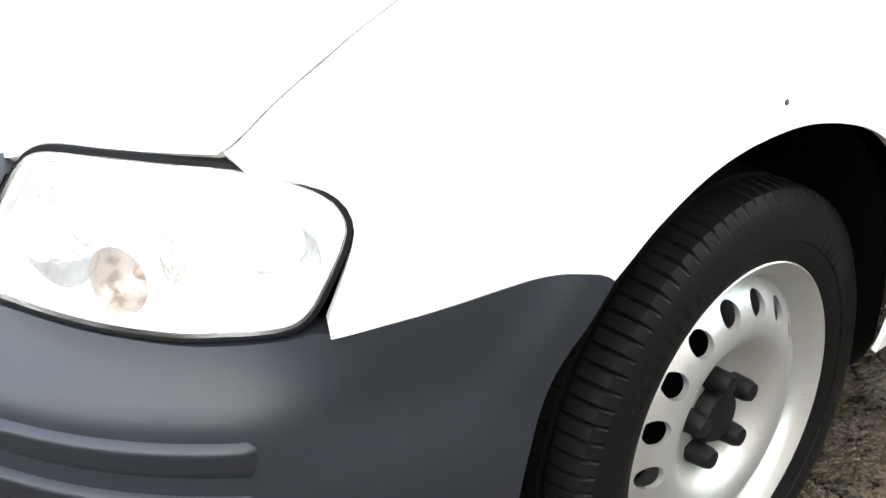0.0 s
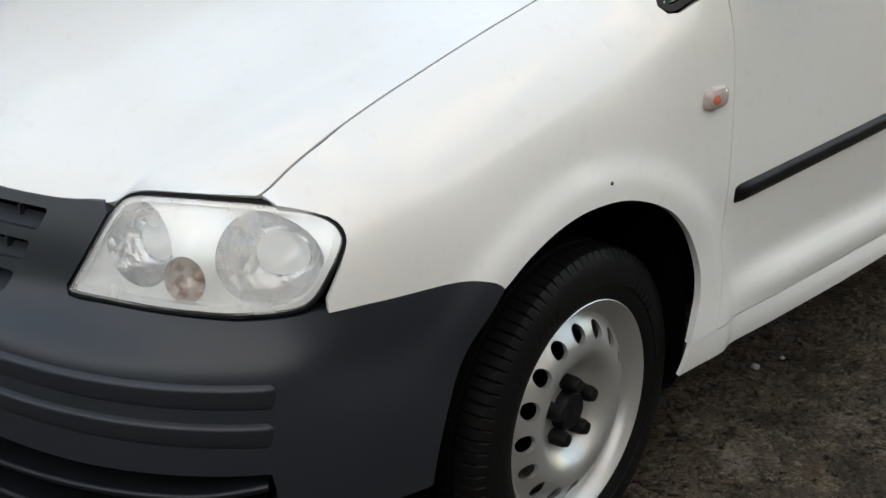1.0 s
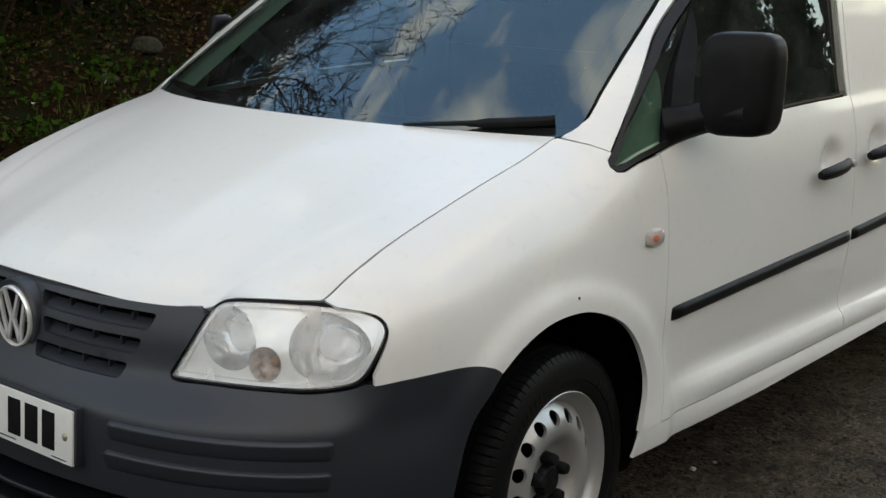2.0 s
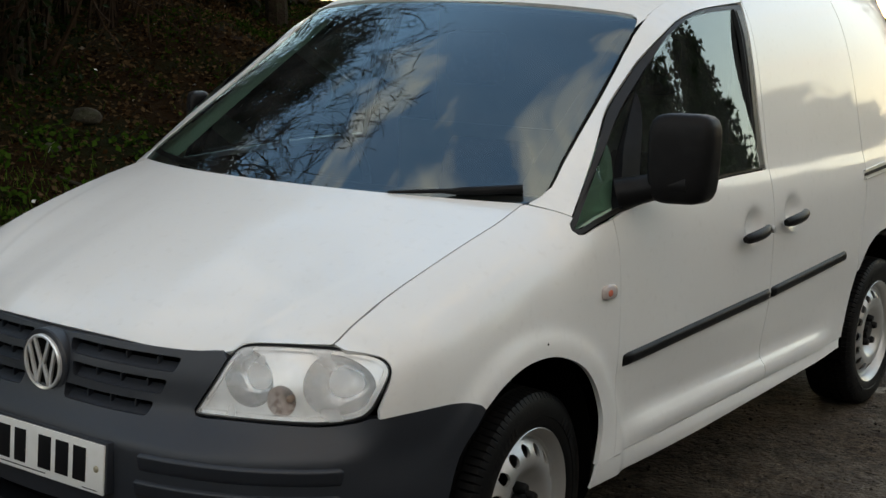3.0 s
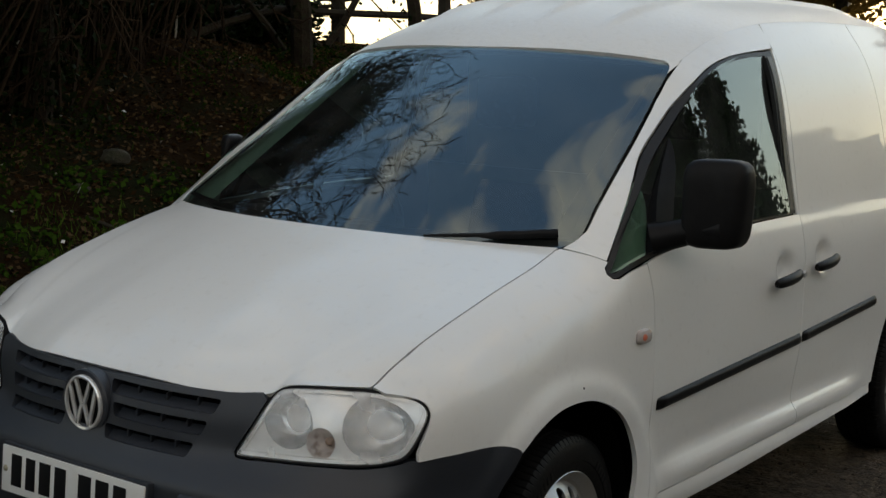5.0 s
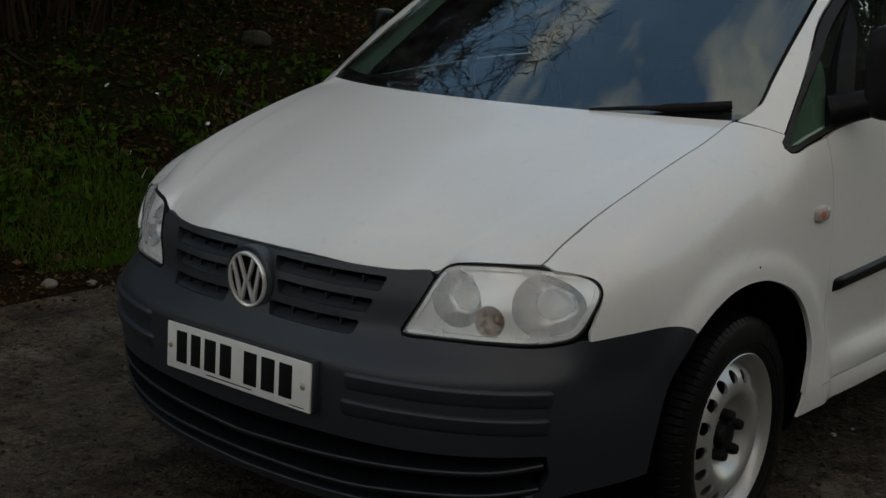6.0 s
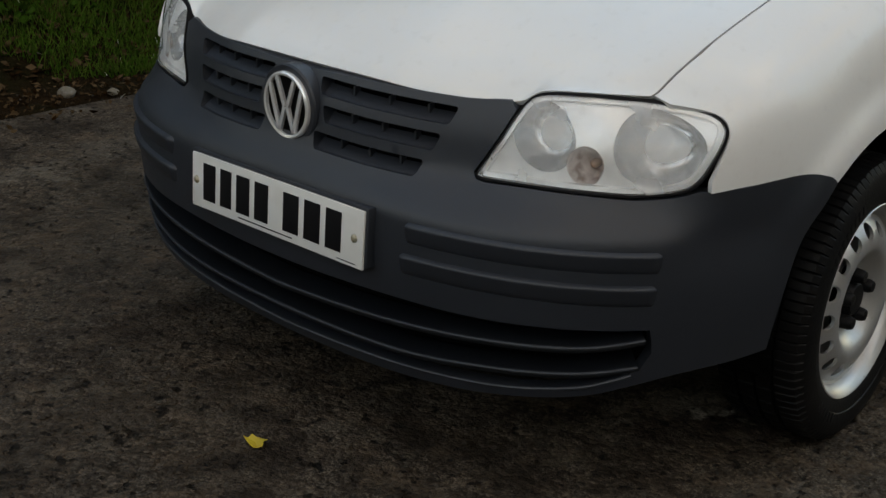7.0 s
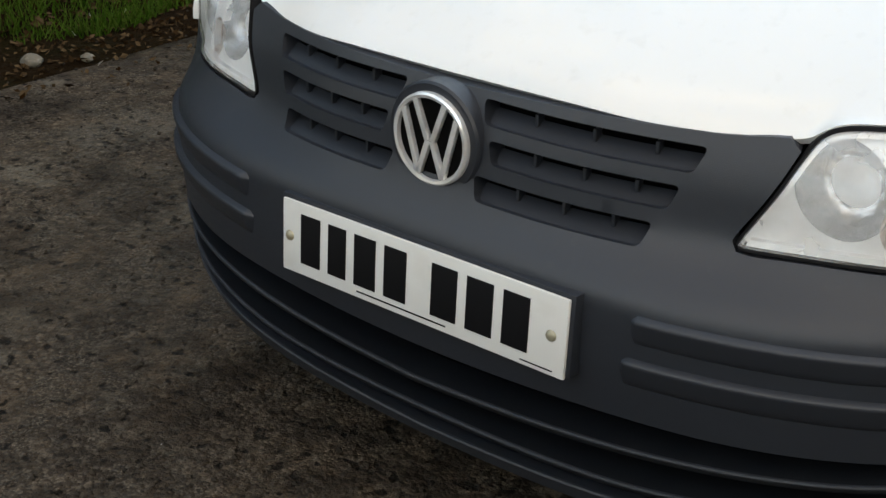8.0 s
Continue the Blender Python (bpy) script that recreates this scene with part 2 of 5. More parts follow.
def side_half(y, z, cups=True):
    p = side_x(z)
    if z < .63:
        # the ledge along the doors dies away towards the wheel arches
        k = min(max((y - .36) / .32, 0), 1) * min(max((2.13 - y) / .24, 0), 1)
        p = side_plain(z) + (p - side_plain(z)) * k * k * (3 - 2 * k)
    if y < NOSE_Y:
        p -= NOSE_W * (1 - max(0.0, 1 - min(1, (NOSE_Y - y) / NOSE_L) ** NOSE_P) ** (1 / NOSE_P))
    p -= .010 * max(0, min(1, (.5 - y) / .6)) + tail_in(y)
    d = max(0.0, line_z(y) - z)
    x = line_x(y) + (p - line_x(y)) * (1 - math.exp(-d / round_off(y)))
    if cups and .80 < z < .98 and 1.15 < y < 1.8:
        for hy, hz in HANDLE_CUPS:
            x -= .024 * math.exp(-(((y - hy) / .060) ** 2 + ((z - hz) / .046) ** 2) ** 2)
    for wy in (WHEEL_Y, WHEEL_Y + WHEELBASE):
        r = math.hypot(y - wy, (z - WHEEL_Z - .01))
        x += .016 / (1 + math.exp(min(60, (r - .440) / .010))) * (1 if y > -.3 else max(0, 1 - (-.3 - y) / .15))
    return x


def side(y, z, out=0.0, s=1):
    x = side_half(y, z)
    if out:
        e = .006
        dy, dz = (side_half(y + e, z) - side_half(y - e, z)) / (2 * e), (side_half(y, z + e) - side_half(y, z - e)) / (2 * e)
        n = math.sqrt(1 + dy * dy + dz * dz)
        return Vector((s * (x + out / n), y - out * dy / n, z - out * dz / n))
    return Vector((s * x, y, z))



# ---- building helpers ----
def finish(name, verts, faces, mat, parent=None, label="", smooth=True, angle=38):
    me = bpy.data.meshes.new(name)
    me.from_pydata([tuple(v) for v in verts], [], faces)
    me.materials.append(mat)
    me.update()
    if smooth:
        me.polygons.foreach_set("use_smooth", [True] * len(me.polygons))
        me.set_sharp_from_angle(angle=radians(angle))
    ob = new(name, me)
    if parent:
        ob.parent = parent
    if label:
        ob["label"] = label
    return ob


def part(name, bm, mat, parent, label="", smooth=True, angle=38):
    """Links a bmesh as one mesh object under a thing or a part."""
    bmesh.ops.recalc_face_normals(bm, faces=bm.faces)
    me = bpy.data.meshes.new(name)
    bm.to_mesh(me)
    bm.free()
    me.materials.append(mat)
    if smooth:
        me.polygons.foreach_set("use_smooth", [True] * len(me.polygons))
        me.set_sharp_from_angle(angle=radians(angle))
    ob = new(name, me)
    if parent:
        ob.parent = parent
    if label:
        ob["label"] = label
    return ob


def spline(points, step=.012):
    """A Catmull-Rom curve through the points, evenly sampled; its last point is left out."""
    p = np.array(points, float)
    if len(p) == 2:
        n = max(1, int(np.linalg.norm(p[1] - p[0]) / step))
        return [tuple(p[0] + (p[1] - p[0]) * k / n) for k in range(n)]
    q = np.vstack([2 * p[0] - p[1], p, 2 * p[-1] - p[-2]])
    out = []
    for i in range(1, len(q) - 2):
        n = max(1, int(np.linalg.norm(q[i + 1] - q[i]) / step))
        for k in range(n):
            t = k / n
            out.append(tuple(.5 * ((2 * q[i]) + (q[i + 1] - q[i - 1]) * t + (2 * q[i - 1] - 5 * q[i] + 4 * q[i + 1] - q[i + 2]) * t * t
                                   + (3 * q[i] - q[i - 1] - 3 * q[i + 1] + q[i + 2]) * t ** 3)))
    return out


def loop(*runs, step=.012):
    """A closed outline of smooth runs that meet in corners."""
    out = []
    for r in runs:
        out += spline(r, step)
    return out


def ring2d(points, step=.01):
    """A smooth closed outline through the points."""
    p, out = np.array(points, float), []
    n = len(p)
    for i in range(n):
        q = [p[i - 1], p[i], p[(i + 1) % n], p[(i + 2) % n]]
        m = max(1, int(np.linalg.norm(q[2] - q[1]) / step))
        for k in range(m):
            t = k / m
            out.append(tuple(.5 * (2 * q[1] + (q[2] - q[0]) * t + (2 * q[0] - 5 * q[1] + 4 * q[2] - q[3]) * t * t + (3 * q[1] - q[0] - 3 * q[2] + q[3]) * t ** 3)))
    return out


def inside(pts, poly):
    pts, poly = np.asarray(pts), np.asarray(poly)
    x, y = pts[:, 0], pts[:, 1]
    r = np.zeros(len(pts), bool)
    for (x1, y1), (x2, y2) in zip(poly, np.roll(poly, -1, 0)):
        hit = (y1 > y) != (y2 > y)
        r ^= hit & (x < (x2 - x1) * (y - y1) / (y2 - y1 + 1e-15) + x1)
    return r


def grown(poly, d):
    """The outline moved outwards by d."""
    p = np.asarray(poly, float)
    t = np.roll(p, -1, 0) - np.roll(p, 1, 0)
    n = np.c_[t[:, 1], -t[:, 0]] / (np.linalg.norm(t, axis=1)[:, None] + 1e-12)
    area = np.sum(p[:, 0] * np.roll(p[:, 1], -1) - np.roll(p[:, 0], -1) * p[:, 1])
    return [tuple(v) for v in p + n * d * (1 if area > 0 else -1)]


def fill2d(outline, holes=(), step=.03):
    """Triangles that fill an outline with holes: points, faces, boundary edges."""
    from mathutils.geometry import delaunay_2d_cdt
    pts, edges = [], []
    for lp in (outline, *holes):
        s = len(pts)
        pts += [tuple(p) for p in lp]
        edges += [(s + k, s + (k + 1) % len(lp)) for k in range(len(lp))]
    border = np.array(pts)
    lo, hi = np.min(outline, 0), np.max(outline, 0)
    grid = []
    for j, b in enumerate(np.arange(lo[1] + step * .5, hi[1], step * .87)):
        grid += [(a + (step / 2 if j % 2 else 0), b) for a in np.arange(lo[0], hi[0], step)]
    if grid:
        grid = np.array(grid)
        ok = inside(grid, outline)
        for h in holes:
            ok &= ~inside(grid, h)
        grid = grid[ok]
        if len(grid):
            near = np.array([np.min(np.sum((border - g) ** 2, 1)) for g in grid])
            grid = grid[near > (step * .45) ** 2]
            pts += [tuple(g) for g in grid]
    co, ed, fa, *_ = delaunay_2d_cdt([Vector(p) for p in pts], edges, [], 0, 1e-7)
    co = np.array([tuple(c) for c in co])
    mid = np.array([co[list(f)].mean(0) for f in fa])
    ok = inside(mid, outline)
    for h in holes:
        ok &= ~inside(mid, h)
    fa = [tuple(f) for f, k in zip(fa, ok) if k]
    count = {}
    for f in fa:
        for k in range(len(f)):
            e = (f[k], f[(k + 1) % len(f)])
            key = (min(e), max(e))
            count[key] = (count.get(key, (0,))[0] + 1, e)
    return co, fa, [e for n, e in count.values() if n == 1]


def panel(name, outline, surf, mat, parent, label="", holes=(), step=.03, lip=.014, out=0.0, angle=38, mirror=False):
    """A pressed panel: a filled outline laid on one of the master surfaces, with turned-in edges."""
    co, fa, rim = fill2d(outline, holes, step)
    verts = [surf(a, b, out) for a, b in co]
    a, b, c = (verts[i] for i in fa[len(fa) // 2])
    ref = surf(*co[fa[len(fa) // 2][0]], out + .01) - verts[fa[len(fa) // 2][0]]
    if (b - a).cross(c - a).dot(ref) < 0:
        fa = [tuple(reversed(f)) for f in fa]
        rim = [(e[1], e[0]) for e in rim]
    if lip:
        low = {}
        for i in sorted({i for e in rim for i in e}):
            low[i] = len(verts)
            verts.append(surf(*co[i], out - lip))
        fa = fa + [(e[1], e[0], low[e[0]], low[e[1]]) for e in rim]
    if mirror:
        verts = [Vector((-v.x, v.y, v.z)) for v in verts]
        fa = [tuple(reversed(f)) for f in fa]
    return finish(name, verts, fa, mat, parent, label, angle=angle)


def patch(fn, nu, nv):
    """A grid of fn(s, t), s and t from 0 to 1."""
    verts = [fn(i / nu, j / nv) for j in range(nv + 1) for i in range(nu + 1)]
    faces = [(j * (nu + 1) + i, j * (nu + 1) + i + 1, (j + 1) * (nu + 1) + i + 1, (j + 1) * (nu + 1) + i) for j in range(nv) for i in range(nu)]
    return verts, faces


def add_lip(verts, faces, depth):
    """Turns the edge of an open sheet in by depth along its normals."""
    count, normal = {}, [Vector((0, 0, 0)) for _ in verts]
    for f in faces:
        n = (verts[f[1]] - verts[f[0]]).cross(verts[f[2]] - verts[f[0]]).normalized()
        for k in range(len(f)):
            normal[f[k]] += n
            e = (f[k], f[(k + 1) % len(f)])
            key = (min(e), max(e))
            count[key] = (count.get(key, (0,))[0] + 1, e)
    low = {}
    for n, e in list(count.values()):
        if n == 1:
            for i in e:
                if i not in low:
                    low[i] = len(verts)
                    verts.append(verts[i] - normal[i].normalized() * depth)
            faces.append((e[1], e[0], low[e[0]], low[e[1]]))
    return verts, faces


def lathe(profile, n=64, axis="x", wave=None):
    """A turned body about the x axis; profile: (x, radius) rows. wave(i, k, r): radius at step i of row k."""
    verts, faces = [], []
    for i in range(n):
        a = 2 * math.pi * i / n
        for k, (x, r) in enumerate(profile):
            rr = wave(i, k, r) if wave else r
            verts.append(Vector((x, rr * math.cos(a), rr * math.sin(a))))
    m = len(profile)
    for i in range(n):
        j = (i + 1) % n
        faces += [(i * m + k, i * m + k + 1, j * m + k + 1, j * m + k) for k in range(m - 1)]
    return verts, faces


def block(bm, lo, hi, bevel=0.0, m=None):
    """A bevelled box added to a bmesh."""
    r = bmesh.ops.create_cube(bm, size=1)
    vs = r["verts"]
    for v in vs:
        v.co = Vector([lo[k] + (v.co[k] + .5) * (hi[k] - lo[k]) for k in range(3)])
    if bevel:
        es = list({e for v in vs for e in v.link_edges})
        vs = list({v for f in bmesh.ops.bevel(bm, geom=es, offset=bevel, segments=2, affect="EDGES", profile=.6)["faces"] for v in f.verts} | {v for v in vs if v.is_valid})
    if m:
        bmesh.ops.transform(bm, matrix=m, verts=[v for v in vs if v.is_valid])
    return vs


def tube(bm, pts, radii, n=8):
    """A tube through points, added to a bmesh."""
    rings, a = [], None
    for i, p in enumerate(pts):
        d = (Vector(pts[min(i + 1, len(pts) - 1)]) - Vector(pts[max(i - 1, 0)])).normalized()
        a = d.orthogonal() if a is None else a - d * a.dot(d)
        a = (a if a.length > 1e-6 else d.orthogonal()).normalized()
        b = d.cross(a)
        rings.append([bm.verts.new(Vector(p) + (a * math.cos(2 * math.pi * k / n) + b * math.sin(2 * math.pi * k / n)) * radii[i]) for k in range(n)])
    for r, s in zip(rings, rings[1:]):
        for k in range(n):
            bm.faces.new((r[k], r[(k + 1) % n], s[(k + 1) % n], s[k]))
    for r in (rings[0], rings[-1]):
        bm.faces.new(r)



# ---- the van ----
van = new("van")
van.matrix_basis = Matrix.Translation((.8, 0, .6)) @ Matrix.Rotation(radians(1.2), 4, "Y") @ Matrix.Translation((-.8, 0, -.6))
tagged(van, "white panel van with grey plastic bumper, parked on wet tarmac", "van")

def rounded(pts):
    """Cuts each corner of a closed outline at a quarter of its edges."""
    out = []
    for (a, b), (c, d) in zip(pts, pts[1:] + pts[:1]):
        out += [(.75 * a + .25 * c, .75 * b + .25 * d), (.25 * a + .75 * c, .25 * b + .75 * d)]
    return out


# bumper and grille, one grey moulding round the nose
LAMP_SEAL = [(.4600, .6225), (.4865, .6620), (.5085, .6950), (.5350, .7400), (.5592, .7685), (.5960, .7790), (.6695, .7828), (.7305, .7835), (.8291, .7785), (.8899, .7720), (0.9119, 0.761), (0.9209, 0.741), (0.9169, 0.721), (0.9039, 0.688), (0.8849, 0.6449), (0.862, 0.6259), (0.8054, 0.6155), (0.7002, 0.6174), (0.5746, 0.6161), (.4850, .6125), (.4660, .6145)]
lamp_edge = grown(ring2d(rounded(rounded(LAMP_SEAL)), .008), -.0050)


def bumper_outline():
    right = spline([(0, 0.7484), (0.1953, 0.7502), (0.3842, 0.7478), (0.4554, 0.7499)]) + spline([(0.4554, 0.7499), (0.4874, 0.7532), (.5310, .7560)])
    near_seal = grown(LAMP_SEAL, .003)
    lamp_low = [near_seal[k] for k in (3, 2, 1, 0, 20, 19, 18, 17, 16, 15)] + [(.884, .6330)]
    right += spline(lamp_low) + spline([(.884, .6330), (.905, .6335), (.957, .6395), (1.068, .6425), (1.143, .638), (1.192, .6255), (1.212, .611)])
    right += spline([(1.212, .611), (1.180, .572), (1.140, .520), (1.112, .440), (1.098, .370), (1.092, .302)])
    right += spline([(1.092, .302), (1.03, .299), (.90, .289), (.80, .265), (.703, .238), (.523, .214), (.30, .200), (0, .193)])
    left = [(-a, b) for a, b in reversed(right)]
    return right + left[:-1] if abs(right[0][0]) < 1e-6 else right + left


def box_loop(a0, a1, b0, b1, r=.008):
    """A rounded opening."""
    pts = []
    for cx, cy, q in ((a1, b1, 0), (a0, b1, 1), (a0, b0, 2), (a1, b0, 3)):
        for k in range(5):
            t = math.pi / 2 * (q + k / 4)
            pts.append((cx - (r if q in (0, 3) else -r) + r * math.cos(t), cy - (r if q in (0, 1) else -r) + r * math.sin(t)))
    return dense(pts, .02)


def dense(pts, step):
    out = []
    for p, q in zip(pts, pts[1:] + pts[:1]):
        n = max(1, int(math.hypot(q[0] - p[0], q[1] - p[1]) / step))
        out += [(p[0] + (q[0] - p[0]) * k / n, p[1] + (q[1] - p[1]) * k / n) for k in range(n)]
    return out


def round_loop(corners, r, step=.02):
    """A closed outline through straight sides with rounded corners."""
    pts, n = [], len(corners)
    for k in range(n):
        a, b, c = (np.array(corners[(k + d) % n], float) for d in (-1, 0, 1))
        p, q = b + (a - b) / np.linalg.norm(a - b) * r, b + (c - b) / np.linalg.norm(c - b) * r
        for t in np.linspace(0, 1, 6):
            pts.append(tuple((1 - t) ** 2 * p + 2 * t * (1 - t) * b + t * t * q))
    return dense(pts, step)


# grille slots: upper inner, upper outer, lower outer and lower inner corners
SLOTS = [[(0.0693, 0.7398), (0.4059, 0.7311), (0.3898, 0.6978), (0.0791, 0.7067)],
         [(0.0909, 0.6896), (0.3777, 0.6807), (0.3619, 0.6476), (0.1007, 0.6564)],
         [(0.0732, 0.6377), (0.3471, 0.6293), (0.335, 0.5984), (0.0832, 0.6046)]]
slot_holes = []
for q in SLOTS:
    h = round_loop(list(reversed(q)), .010)
    slot_holes += [h, [(-a, b) for a, b in reversed(h)]]
low_hole = dense(spline([(-.822, .300), (-.70, .260), (-.52, .238), (0, .217), (.52, .238), (.70, .260), (.815, .300)], .02)
                 + spline([(.815, .300), (.834, .335), (.826, .384)], .02) + spline([(.826, .384), (.52, .376), (.30, .376), (0, .370), (-.30, .376), (-.52, .376), (-.822, .384)], .02)
                 + spline([(-.822, .384), (-.834, .335), (-.822, .300)], .02), .03)
bumper = panel("front_bumper", bumper_outline(), front, PLASTIC, van, "dark grey textured plastic bumper with ribs", slot_holes + [low_hole], step=.015, lip=.035, out=.0015)

# near-black sheets added behind the openings, their shade put into the colour
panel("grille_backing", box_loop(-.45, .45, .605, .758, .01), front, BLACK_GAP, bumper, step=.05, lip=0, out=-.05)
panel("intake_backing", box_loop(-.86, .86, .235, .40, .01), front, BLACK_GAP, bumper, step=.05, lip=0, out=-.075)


def shelf(u0, u1, zf, z_front, depth_out, depth_in, z_back, thick, n=60, ends=.0):
    """A moulded fin that follows the nose: from its front edge back and down or up into the opening."""
    verts, faces = [], []
    for i in range(n + 1):
        u = u0 + (u1 - u0) * i / n
        z = zf(u)
        verts += [front(u, z + z_front + thick / 2, depth_out - .003), front(u, z + z_front, depth_out), front(u, z + z_front - thick / 2, depth_out - .003),
                  front(u, z + z_back - thick / 2, depth_in), front(u, z + z_back + thick / 2, depth_in)]
    for i in range(n):
        for k in range(5):
            a, b = i * 5 + k, i * 5 + (k + 1) % 5
            faces.append((b, a, a + 5, b + 5))
    faces += [(0, 1, 2, 3, 4), tuple(n * 5 + k for k in (4, 3, 2, 1, 0))]
    return verts, faces


# a scooped louvre and three upright ribs inside each slot
for (ua, za), (ub, zb), (uc, zc), (ud, zd) in SLOTS:
    for s in (1, -1):
        def low_edge(u):
            return zd + (zc - zd) * (abs(u) - ud) / (uc - ud)

        n, m, verts, faces = 22, 6, [], []
        for i in range(n + 1):
            u = s * (ud - .012 + (uc - ud + .020) * i / n)
            for k in range(m):
                t = k / (m - 1)
                verts.append(front(u, low_edge(u) - .003 + .019 * t ** 1.25, -.001 - .026 * t))
        for i in range(n):
            for k in range(m - 1):
                g = i * m + k
                faces.append((g, g + m, g + m + 1, g + 1) if s > 0 else (g + 1, g + m + 1, g + m, g))
        add_lip(verts, faces, .004)
        finish("louvre", verts, faces, PLASTIC, bumper, angle=60)
        for k in range(3):
            u = s * (ud + (uc - ud) * (.23 + .29 * k))
            z = low_edge(u) + .020
            p = front(u, z, -.020)
            d = (front(u, z, 0) - p).normalized()
            bm = bmesh.new()
            block(bm, (-.0026, -.008, -.011), (.0026, .008, .006), .001, Matrix.Translation(p) @ d.to_track_quat("-Y", "Z").to_matrix().to_4x4())
            part("grille_rib", bm, PLASTIC, bumper)

fin_low = smooth_table([0, .32, .52, .70, .83], [.303, .318, .328, .338, .360])
fin_mid = smooth_table([0, .32, .52, .70, .83], [.250, .255, .270, .284, .305])
for fin, u in ((fin_low, .820), (fin_mid, .812)):
    v, f = shelf(-u, u, lambda a: fin(abs(a)), 0, .003, -.060, .006, .013, 70)
    fin_ob = finish("intake_fin", v, f, SHADED_FIN, bumper)
    # paler bead: the fin's edge highlight put into its colour
    bm = bmesh.new()
    tube(bm, [front(a, fin(abs(a)) + .0045, .0015) for a in np.linspace(-u, u, 81)], [.0036] * 81, 8)
    part("fin_highlight", bm, PLASTIC, fin_ob, "rounded edge in paler grey for its highlight")

lip_z = smooth_table([0, .52, .70, .80], [.214, .235, .257, .288])
bm = bmesh.new()
tube(bm, [front(a, lip_z(abs(a)), .0015) for a in np.linspace(-.80, .80, 81)], [.0036] * 81, 8)
part("bumper_lip", bm, PLASTIC, bumper, "rounded grey lower lip")


def rub_rib(u0, u1, z0, z1, proud, s):
    """A raised bumper rib with rounded ends and a soft top edge."""
    n, m, verts, faces = 40, 15, [], []
    for i in range(n + 1):
        t = i / n
        u = u0 + (u1 - u0) * t
        e = min(1, min(t, 1 - t) * (u1 - u0) / .014)
        e = math.sqrt(max(0, 1 - (1 - e) ** 2))
        zc, h = (z0 + z1) / 2, (z1 - z0) / 2 * (.55 + .45 * e)
        for k in range(m):
            q = -1 + 2 * k / (m - 1)
            prof = (1 - abs(q) ** (9 if q > 0 else 4)) * (.62 + .38 * q)
            p = front(s * u, zc + h * q, proud * e * prof - (.004 if k in (0, m - 1) or i in (0, n) else 0))
            verts.append(p)
    for i in range(n):
        for k in range(m - 1):
            a = i * m + k
            f = (a, a + m, a + m + 1, a + 1)
            faces.append(f if s > 0 else tuple(reversed(f)))
    return finish("bumper_rib", verts, faces, PLASTIC, bumper, angle=60)


for s in (1, -1):
    rub_rib(.352, .842, .490, .533, .015, s)
    rub_rib(.342, .836, .428, .472, .015, s)

# number plate; its characters are plain bars
PL_C, PL_X = Vector((.018, -.806, .4780)), Vector((1, 0, .008)).normalized()
PL_U = (lambda u: (u - PL_X * u.dot(PL_X)).normalized())(Vector((0, .07, 1)))
PL_N = PL_X.cross(PL_U).normalized()


def on_plate(a, b, h):
    return PL_C + PL_X * a + PL_U * b + PL_N * h


def plate_box(name, a0, a1, b0, b1, h0, h1, mat, parent, r=0.002, label=""):
    bm = bmesh.new()
    block(bm, (a0, b0, h0), (a1, b1, h1), r)
    m = Matrix((PL_X, PL_U, PL_N)).transposed().to_4x4()
    m.translation = PL_C
    bmesh.ops.transform(bm, matrix=m, verts=bm.verts)
    return part(name, bm, mat, parent, label)


holder = plate_box("plate_holder", -.270, .270, -.054, .064, -.030, .0005, PLASTIC, van, .003, "grey moulded plate recess")
plate = plate_box("number_plate", -.263, .263, -.0575, .0575, -.001, .0055, PLATE, van, .002, "white front number plate with dark bars")
x0 = -.224
for k, w in enumerate((.040, .036, .042, .042, .046, .046, .044)):
    if k == 4:
        x0 += .030
    plate_box("plate_bar", x0, x0 + w, -.038, .041, .005, .0068, PLATE_BLACK, plate, .0004)
    x0 += w + .0168
plate_box("plate_maker_bar", -.108, .062, -.0490, -.0465, .005, .006, PLATE_BLACK, plate, .0002)
plate_box("plate_maker_bar", .192, .245, -.0515, -.0495, .005, .006, PLATE_BLACK, plate, .0002)
for a in (-.248, .239):
    bm = bmesh.new()
    bmesh.ops.create_uvsphere(bm, u_segments=14, v_segments=8, radius=.0085)
    for v in bm.verts:
        v.co.z *= .55
    m = Matrix((PL_X, PL_U, PL_N)).transposed().to_4x4()
    m.translation = on_plate(a, .000, .0055)
    bmesh.ops.transform(bm, matrix=m, verts=bm.verts)
    part("plate_screw", bm, BOLT, plate, "dull brass screw")

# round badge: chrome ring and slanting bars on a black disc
bd_c = front(0, .674, .007) + Vector((.003, 0, 0))
bd_n = (front(0, .669, .05) - front(0, .669, 0)).normalized()
bd_u = (front(0, .71, 0) - front(0, .63, 0)).normalized()
bd_u = (bd_u - bd_n * bd_u.dot(bd_n)).normalized()
bd_n = bd_u.cross(Vector((1, 0, 0))) * -1 if bd_u.cross(Vector((1, 0, 0))).y > 0 else bd_u.cross(Vector((1, 0, 0)))
BM = Matrix((Vector((1, 0, 0)), bd_u, bd_n)).transposed().to_4x4()
BM.translation = bd_c
v, f = lathe([(-.03, .001), (-.03, .080), (.000, .081), (.004, .078), (.004, .066)], 56)
badge = finish("badge", [BM @ Vector((p.y, p.z, p.x)) for p in v], f, PLASTIC, van, "round chrome badge on the grille")
v, f = lathe([(-.004, .0685), (.010, .0670), (.0125, .0640), (.011, .0595), (.003, .0580)], 64)
finish("badge_ring", [BM @ Vector((p.y, p.z, p.x)) for p in v], f, CHROME, badge, "chrome ring")
